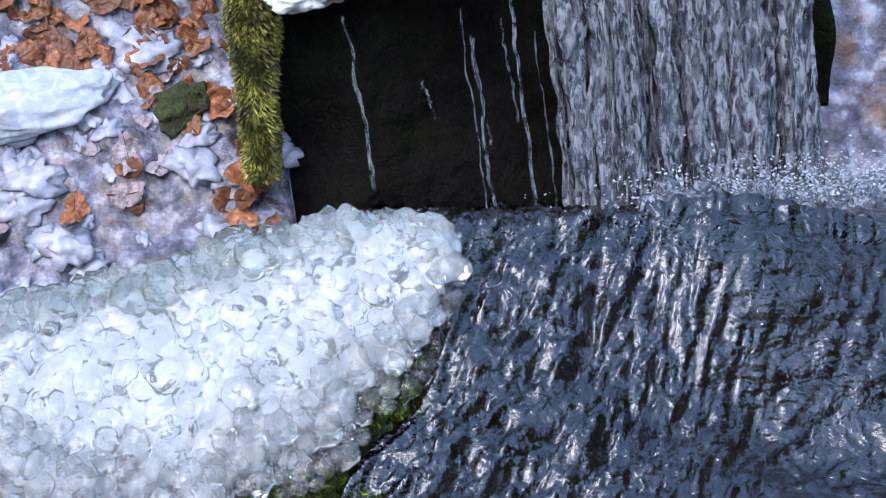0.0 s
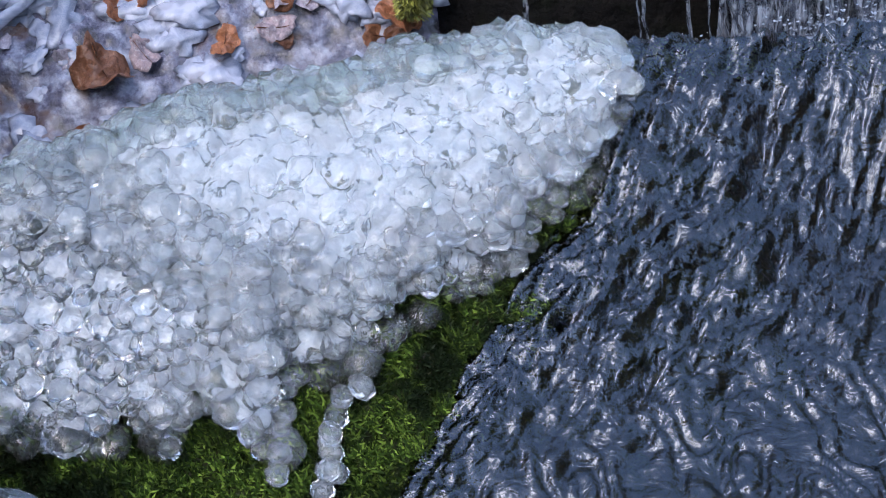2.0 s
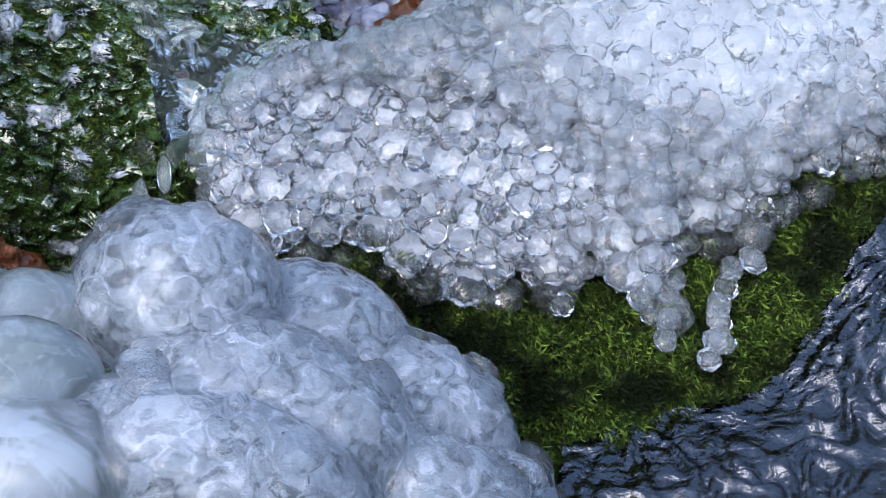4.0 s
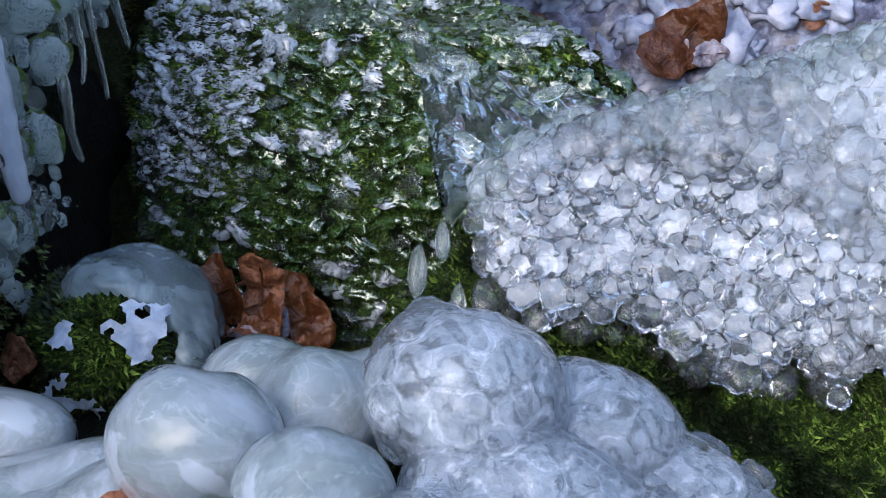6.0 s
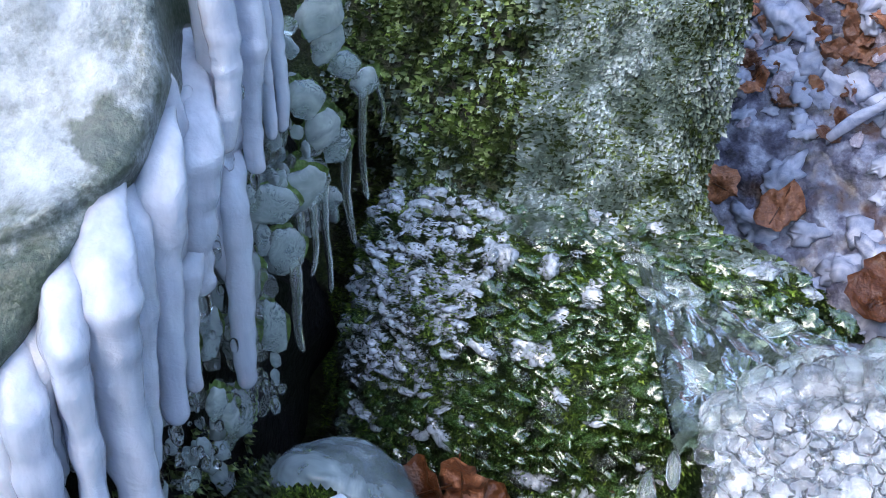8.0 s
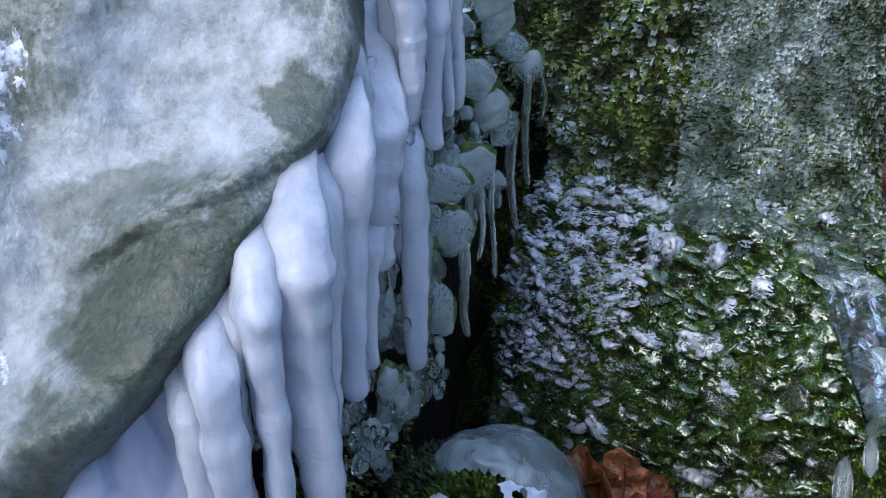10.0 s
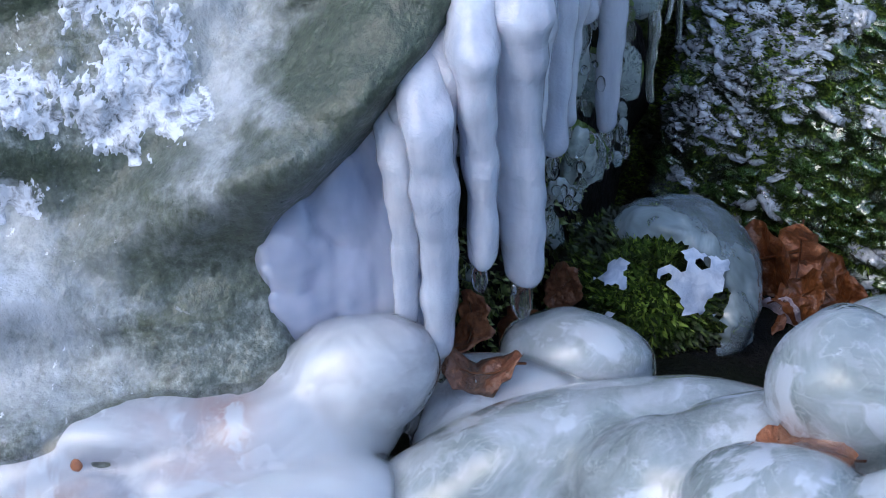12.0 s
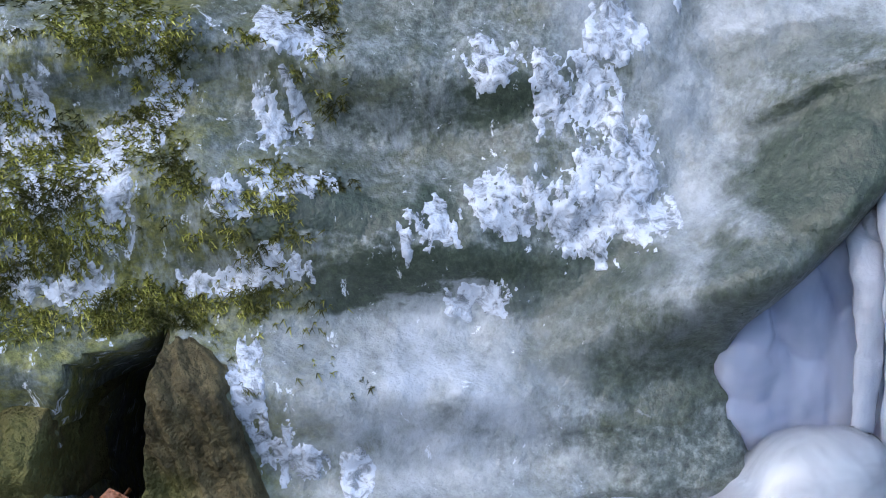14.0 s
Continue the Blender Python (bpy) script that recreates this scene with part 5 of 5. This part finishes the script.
GREY_RUN = [
    ((-1.42, 0.83, 0.325), (-1.20, 1.00, 0.362), 0.085, 0.085, 0.9), ((-1.215, 0.868, 0.385), (-1.17, 0.86, 0.39), 0.07, 0.075, 0.95), ((-1.41, 1.045, 0.365), (-1.35, 1.055, 0.365), 0.058, 0.058, 1.0),
    ((-1.05, 0.925, 0.512), (-1.03, 0.93, 0.512), 0.075, 0.073, 0.98), ((-1.06, 1.07, 0.465), (-1.04, 1.075, 0.465), 0.055, 0.053, 1.0), ((-0.985, 1.045, 0.465), (-0.965, 1.045, 0.465), 0.066, 0.064, 0.98),
    ((-0.93, 1.095, 0.455), (-0.91, 1.10, 0.45), 0.052, 0.05, 1.0), ((-1.15, 0.90, 0.40), (-0.95, 0.95, 0.42), 0.095, 0.09, 0.9), ((-0.905, 0.865, 0.53), (-0.875, 0.865, 0.53), 0.06, 0.058, 1.0),
    ((-1.09, 0.80, 0.46), (-1.04, 0.79, 0.47), 0.065, 0.065, 0.9), ((-0.95, 0.79, 0.48), (-0.85, 0.78, 0.50), 0.08, 0.08, 0.9), ((-1.25, 0.80, 0.20), (-0.90, 0.85, 0.25), 0.2, 0.2, 0.9), ((-1.46, 0.86, 0.28), (-1.36, 0.96, 0.29), 0.07, 0.07, 0.8),
]
LUMP_CORES = [
    ((-0.82, 1.02, 0.525), (-0.79, 1.02, 0.525), 0.082, 0.08, 1.0), ((-0.74, 1.08, 0.44), (-0.69, 1.08, 0.425), 0.078, 0.078, 1.0), ((-0.63, 1.07, 0.375), (-0.59, 1.06, 0.355), 0.075, 0.072, 1.0), ((-0.56, 1.04, 0.29), (-0.53, 1.03, 0.27), 0.066, 0.064, 1.0),
    ((-0.76, 0.94, 0.47), (-0.66, 0.94, 0.42), 0.09, 0.09, 1.0), ((-0.60, 0.94, 0.36), (-0.54, 0.95, 0.30), 0.085, 0.07, 1.0), ((-0.80, 0.85, 0.47), (-0.68, 0.85, 0.43), 0.09, 0.09, 0.95), ((-0.75, 0.90, 0.25), (-0.58, 0.92, 0.20), 0.17, 0.15, 1.0),
]
RUNS = (("white and ruddy run of swollen ice beside the boulder", WHITE_RUN, ICE_WHITE_CORE), ("grey translucent pillows of ice swollen into one mass", GREY_RUN, ICE_PILLOW))


def run(picks, less=0.0):
    return [pillow(a, b, ra - less, rb - less, squash, k) for k, (a, b, ra, rb, squash) in enumerate(picks)]


def melted(name, shapes, material):
    eye = Matrix.Identity(4)
    return fuse(part(name, joined(name, shapes, [(k, eye) for k in range(len(shapes))]), material), 0.007, 5)


for label, picks, heart in RUNS:
    swell = thing("pillow_ice", picks[0][0], label, "ice", "runs of swollen ice")
    tagged(under(melted("clear_shell", run(picks), ICE_SHELL), swell), "smooth clear shell of ice")
    tagged(under(melted("cloudy_core", run(picks, 0.012), heart), swell), "cloudy core of ice")


def build_lump():
    """One bubbly glassy mass: swollen cores grown over with smaller domes, all melted together."""
    rng = random.Random(9)
    lump = thing("ice_lump", (-0.70, 0.95, 0.15), "glassy lump of bubbly ice in front of the drape", "ice")
    shapes = run(LUMP_CORES)
    n = len(shapes)
    poses = [(k, Matrix.Identity(4)) for k in range(n)]
    shapes += shapes_of(5, (1, 1, 0.8), 0.2, 3, 1.5, 200)
    out = Vector((0.1, -0.6, 0.8))
    for k in range(560):
        a, b, r = rng.choice(LUMP_CORES[:7])[:3]
        c = Vector(a).lerp(Vector(b), rng.random())
        d = out + Vector((rng.gauss(0, 0.7), rng.gauss(0, 0.5), rng.gauss(0, 0.6)))
        q = rng.uniform(0.007, 0.026)
        poses.append((n + k % 5, Matrix.Translation(c + d.normalized() * (r - 0.1 * q)) @ d.to_track_quat("Z", "Y").to_matrix().to_4x4() @ Matrix.Diagonal((q * rng.uniform(1, 1.5), q, q * 0.8, 1))))
    tagged(under(fuse(part("clear_shell", joined("clear_shell", shapes, poses), ICE_BUBBLY), 0.003, 0), lump), "bubbly clear shell of ice")
    tagged(under(melted("cloudy_core", run(LUMP_CORES, 0.014), ICE_GLINT_CORE), lump), "grey core of ice with inner reflections painted in")


build_lump()


# ---------------------------------------------------------------- ice-capped stone
def build_stone():
    at = Vector((-1.425, 1.35, 0.27))
    stone = thing("iced_stone", at, "small mossy stone under a thick cap of ice", "stone")
    core = part("stone", blob((0.108, 0.108, 0.108), 0.12, 40, 4), MOSS_BASE)
    core.location = at
    under(core, stone)
    bm = blob((0.128, 0.125, 0.128), 0.1, 41, 6)
    cut = []
    for v in bm.verts:
        hole = 0.25 * fbm(v.co * 9 + Vector((3, 1, 0)), 3) - 9 * (0.85 * v.co.x + 0.5 * v.co.y + 0.02) - 7 * max(0.0, v.co.z - 0.07)
        hole = max(hole, 6 * (v.co.normalized().dot(Vector((0.30, -0.90, 0.30)).normalized()) - 0.70) + 0.6 * fbm(v.co * 22, 3))
        if hole > 0.0:
            cut.append(v)
        elif hole > -0.35:
            v.co *= 0.86 + 0.14 * math.sqrt(-hole / 0.35)
    bmesh.ops.delete(bm, geom=cut, context="VERTS")
    cap = part("ice_cap", bm, ICE_CAP, label="thick blue-grey cap of ice")
    cap.location = at + Vector((0.012, 0, 0.0))
    under(cap, stone)
    rng = random.Random(2)
    spots = []
    for _ in range(4500):
        d = Vector((rng.gauss(0, 1), -abs(rng.gauss(0, 1)), rng.gauss(0.2, 1))).normalized()
        spots.append((at + d * 0.106, d))
    under(part("stone_moss", shoots("stone_moss", spots, 0.014, MOSS_BLADE, rng), MOSS_BLADE, smooth=False), stone)
    # webs of frost on its near side
    for k, (d, spread, proud) in enumerate((((-0.05, -0.98, -0.05), 0.42, 1.09), ((-0.05, -0.80, 0.60), 0.24, 1.09), ((0.66, -0.52, 0.54), 0.42, 1.15), ((0.20, -0.95, -0.35), 0.34, 1.09))):
        d = Vector(d).normalized()
        bm = blob((0.116, 0.116, 0.116), 0.12, 40, 6)
        cut = []
        for v in bm.verts:
            far = (v.co.normalized() - d).length / spread
            web = abs(fbm(v.co * 26 + Vector((k * 5, 0, 0)), 3))
            if far + 1.6 * web > 1.0:
                cut.append(v)
            v.co *= proud + 0.03 * fbm(v.co * 60, 2)
        bmesh.ops.delete(bm, geom=cut, context="VERTS")
        fan = part("frost_web", bm, FROST)
        fan.location = at
        under(fan, stone)


build_stone()
UPRIGHT = Matrix.Rotation(radians(55), 4, "X")
for k, (at, size, mat, label, spin) in enumerate((
    ((-1.335, 1.465, 0.275), 0.15, LEAF_RUST, "curled rust-brown leaf wedged behind the iced stone", 0.4), ((-1.285, 1.50, 0.275), 0.10, LEAF_ORANGE, "orange-red leaf wedged below the ice plates", 1.6),
    ((-1.255, 1.51, 0.23), 0.11, LEAF_RUST, "dark brown leaf in the crevice", 2.4), ((-1.30, 1.49, 0.215), 0.11, LEAF_PALE, "frosted leaf in the crevice", 3.3),
    ((-1.22, 1.49, 0.22), 0.09, LEAF_RUST, "wet brown leaf in the crevice", 4.4), ((-1.49, 1.235, 0.325), 0.07, LEAF_BROWN, "round brown leaf beside the iced stone", 0.9),
    ((-1.50, 1.15, 0.30), 0.09, LEAF_RUST, "wet brown leaf below the icicles", 2.0), ((-1.46, 1.10, 0.31), 0.09, LEAF_RUST, "brown leaf lying below the icicles", 0.2),
    ((-1.54, 1.10, 0.33), 0.08, LEAF_ORANGE, "dull orange leaf below the icicles", 5.0), ((-1.312, 1.405, 0.236), 0.085, LEAF_RUST, "wet rust-brown leaf lying beside the iced stone", 2.7),
    ((-1.285, 1.415, 0.232), 0.075, LEAF_PALE, "frosted brown leaf folded beside the iced stone", 1.2), ((-1.345, 1.385, 0.205), 0.07, LEAF_BROWN, "dark brown leaf under the iced stone", 0.5),
    ((-1.262, 1.44, 0.256), 0.08, LEAF_RUST, "purple-brown leaf in the crevice by the wall", 3.8))):
    leaf(at, size, mat, label, UPRIGHT @ Matrix.Rotation(spin, 4, "Z"), (0.2, -0.3), k + 1, "leaves in the crevice")
leaf((-1.44, 0.955, 0.388), 0.085, LEAF_BROWN, "brown leaf frozen onto the ice", pose(0, 0, 0, 15, 0, 25), (0, 0), 2)
leaf((-1.07, 0.858, 0.475), 0.10, LEAF_ORANGE, "reddish leaf sealed in the pillow ice", pose(0, 0, 0, 35, 0, 15), (0, 0), 5)
berry = part("seed_husk", blob((0.007, 0.005, 0.006), 0.3, 5, 2), LEAF_ORANGE)
berry.location = (-1.712, 0.636, 0.398)
tagged(berry, "tiny orange seed husk lying on the ice", "seed")


def crevice_litter():
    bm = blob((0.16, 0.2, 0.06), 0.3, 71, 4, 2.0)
    # Shares the near-black rock colour that has shade painted in.
    ob = part("crevice_soil", bm, ROCK_WET_SHADED)
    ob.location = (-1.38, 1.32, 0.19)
    tagged(ob, "wet leaf soil in the crevice, coloured near black as if shaded", "soil", kind="structure")


crevice_litter()


# ---------------------------------------------------------------- stream
def ripple(x, y, steep):
    """Waves of the running water: streaks across the flow where it is steep, round ripples where it is flat."""
    a, b = 0.68 * x + 0.73 * y, -0.73 * x + 0.68 * y
    b += 0.05 * noise.noise(Vector((x * 4, y * 4, 2)))
    fast = fbm((a * 11, b * 42, 5), 5, 0.65)
    calm = math.sin(20 * fbm((x * 11, y * 8, 1), 2, 0.5)) + 1.1 * fbm((x * 42, y * 34, 1), 2, 0.5)
    wild = 1.0 - 0.6 * max(0.0, min(1.0, (x - 0.2) / 0.2))
    return steep * 0.020 * wild * fast + (1 - steep) * 0.0038 * calm + 0.014 * steep * noise.noise(Vector((x * 5, y * 5, 9)))


def water_height(x, y):
    e = SLOPE
    z = e.o.z - (e.n.x * (x - e.o.x) + e.n.y * (y - e.o.y)) / e.n.z - 0.022
    over = y - (1.74 + 0.12 * max(0.0, x))
    z = min(z, 0.60 - 0.14 * x) if over < 0 else 0.60 - 0.14 * x - 0.35 * over
    # a hollow with a standing wave beside the ledge
    z -= 0.07 * math.exp(-(((x - 0.42) / 0.16) ** 2 + ((y - 1.62) / 0.07) ** 2))
    z += 0.05 * math.exp(-(((x - 0.36) / 0.14) ** 2 + ((y - 1.76) / 0.06) ** 2))
    pool, k = 0.215, 0.05
    h = math.log(math.exp(z / k) + math.exp(pool / k)) * k
    steep = max(0.0, min(1.0, (h - 0.25) / 0.08))
    return h + ripple(x, y, steep)


def build_water():
    nx, ny, x0, y0, sx, sy = 540, 510, -0.5, 0.75, 1.8, 1.7
    keep, verts, faces = {}, [], []
    for j in range(ny + 1):
        for i in range(nx + 1):
            x, y = x0 + sx * i / nx, y0 + sy * j / ny
            z = water_height(x, y)
            u, v, w = SLOPE.uv((x, y, z))
            z -= 0.4 * max(0.0, min(0.1, v - water_edge(u))) if u < 0.55 else 0.0
            if v < water_edge(u) + 0.1 and u < 0.55 or u >= 0.55:
                keep[i, j] = len(verts)
                verts.append(Vector((x, y, z)))
    for (i, j), a in keep.items():
        b, c, d = keep.get((i + 1, j)), keep.get((i + 1, j + 1)), keep.get((i, j + 1))
        if None not in (b, c, d):
            faces.append((a, b, c, d))
    tagged(part("water", raw("water", verts, faces), WATER), "clear rippled stream water running over dark stones", "water", kind="structure")


build_water()


def build_foam():
    """Broken white water: many small glassy flakes and drops."""
    rng = random.Random(3)
    shapes = shapes_of(4, (1, 1, 0.5), 0.35, 1, 2.2, 60)
    poses = []
    for cx, cy, sx, sy, n, r in ((0.56, 2.15, 0.12, 0.035, 5000, 0.0018),):
        for _ in range(n):
            x, y = rng.gauss(cx, sx), rng.gauss(cy, sy)
            q = r * rng.uniform(0.4, 1.5)
            up = abs(rng.gauss(0, 0.035)) if cy > 2 else abs(rng.gauss(0, 0.006))
            poses.append((rng.randrange(4), Matrix.Translation((x, y, water_height(x, y) + up)) @ Euler((rng.uniform(-0.7, 0.7), rng.uniform(-0.7, 0.7), rng.uniform(0, 6))).to_matrix().to_4x4() @ Matrix.Diagonal((q * 1.4, q, q, 1))))
    tagged(part("foam", joined("foam", shapes, poses), FROST), "broken white water splashing below the fall", "foam", kind="stuff")


build_foam()


def build_splash():
    """Churned white water heaped where the fall strikes."""
    rng = random.Random(13)
    shapes = shapes_of(4, (1, 1, 1), 0.3, 2, 1.8, 600)
    poses = []
    for _ in range(420):
        x = rng.uniform(0.3, 0.95)
        y = 2.17 - 0.12 * abs(rng.gauss(0, 0.5))
        q = rng.uniform(0.006, 0.017)
        poses.append((rng.randrange(4), Matrix.Translation((x, y, water_height(x, y) + abs(rng.gauss(0, 0.018)))) @ Matrix.Rotation(rng.uniform(0, 3), 4, "Z") @ Matrix.Diagonal((q * 1.6, q, q * 0.9, 1))))
    tagged(fuse(part("splash", joined("splash", shapes, poses), FALLING), 0.004, 1), "churned white water below the fall", "foam", kind="stuff")


build_splash()


def build_fall():
    def rock(u, v):
        x = -0.27 + 0.93 * u
        z = 0.25 + 0.62 * v
        lip = 0.14 * max(0.0, min(1.0, (z - 0.74) / 0.08))
        y = 2.36 + 0.05 * v + 0.05 * fbm((x * 5, z * 5, 9), 4) - lip
        return Vector((x, y, z))

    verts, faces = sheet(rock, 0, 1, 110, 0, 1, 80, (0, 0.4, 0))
    # The ledge lies in shade; its blackness is in the colour.
    tagged(part("wet_ledge", raw("wet_ledge", verts, faces), ROCK_WET_SHADED), "wet rock ledge behind the waterfall, coloured black for its shade", "rock")
    for k, (x, z, r) in enumerate(((-0.17, 0.80, 0.05), (-0.12, 0.815, 0.035), (0.04, 0.80, 0.06), (0.10, 0.815, 0.035))):
        bm = blob((r, 0.05, 0.024), 0.4, 300 + k, 4, 1.8)
        ob = part("ledge_ice", bm, ICE_WHITE)
        ob.location = (x, 2.23, z)
        tagged(ob, "white lump of ice on the ledge's lip", "ice", "ice on the ledge")
    def veil(u, v):
        x = 0.23 + 0.34 * u
        return Vector((x + 0.02 * (1 - v), 2.235 + 0.012 * noise.noise(Vector((x * 30, v * 2, 4))) + 0.006 * fbm((x * 50, v * 14, 2), 3), 0.38 + 0.5 * v))

    verts, faces = sheet(veil, 0, 1, 120, 0, 1, 60, (0, 0.006, 0))
    tagged(part("water_veil", raw("water_veil", verts, faces), FALLING), "broad veil of water falling over black rock", "waterfall")
    rng = random.Random(11)
    # separate ribbons of water, each a narrow wavy strip with thickness
    for k in range(82):
        dense = k < 70
        x = (0.18 + 0.39 * rng.random() ** 0.7) if dense else rng.uniform(-0.12, 0.25)
        w = rng.uniform(0.006, 0.03) if dense else rng.uniform(0.002, 0.005)
        z1 = 0.40 if dense or rng.random() < 0.5 else rng.uniform(0.4, 0.6)
        z0 = 0.86 if dense else rng.uniform(0.6, 0.8)
        y = 2.20 + rng.uniform(-0.015, 0.06)
        ph = rng.uniform(0, 9)

        def strip(u, v, x=x, w=w, y=y, ph=ph, z0=z0, z1=z1):
            wob = 0.006 * fbm((ph, v * 6, 0), 3)
            spread = 1 + 0.4 * (1 - v) + 0.9 * noise.noise(Vector((ph, v * 9, 3)))
            return Vector((x + wob + (u - 0.5) * w * spread + 0.015 * (1 - v), y + 0.004 * math.cos(u * 6 + ph) + 0.003 * noise.noise(Vector((u * 5, v * 40, ph))), z1 + (z0 - z1) * v))

        verts, faces = sheet(strip, 0, 1, 5, 0, 1, 40, (0, 0.003, 0))
        tagged(part("water_ribbon", raw("water_ribbon", verts, faces), FALLING), "falling ribbon of bright water on black rock" if dense else "thin trickle down the black rock", "waterfall", "ribbons of the waterfall")


build_fall()
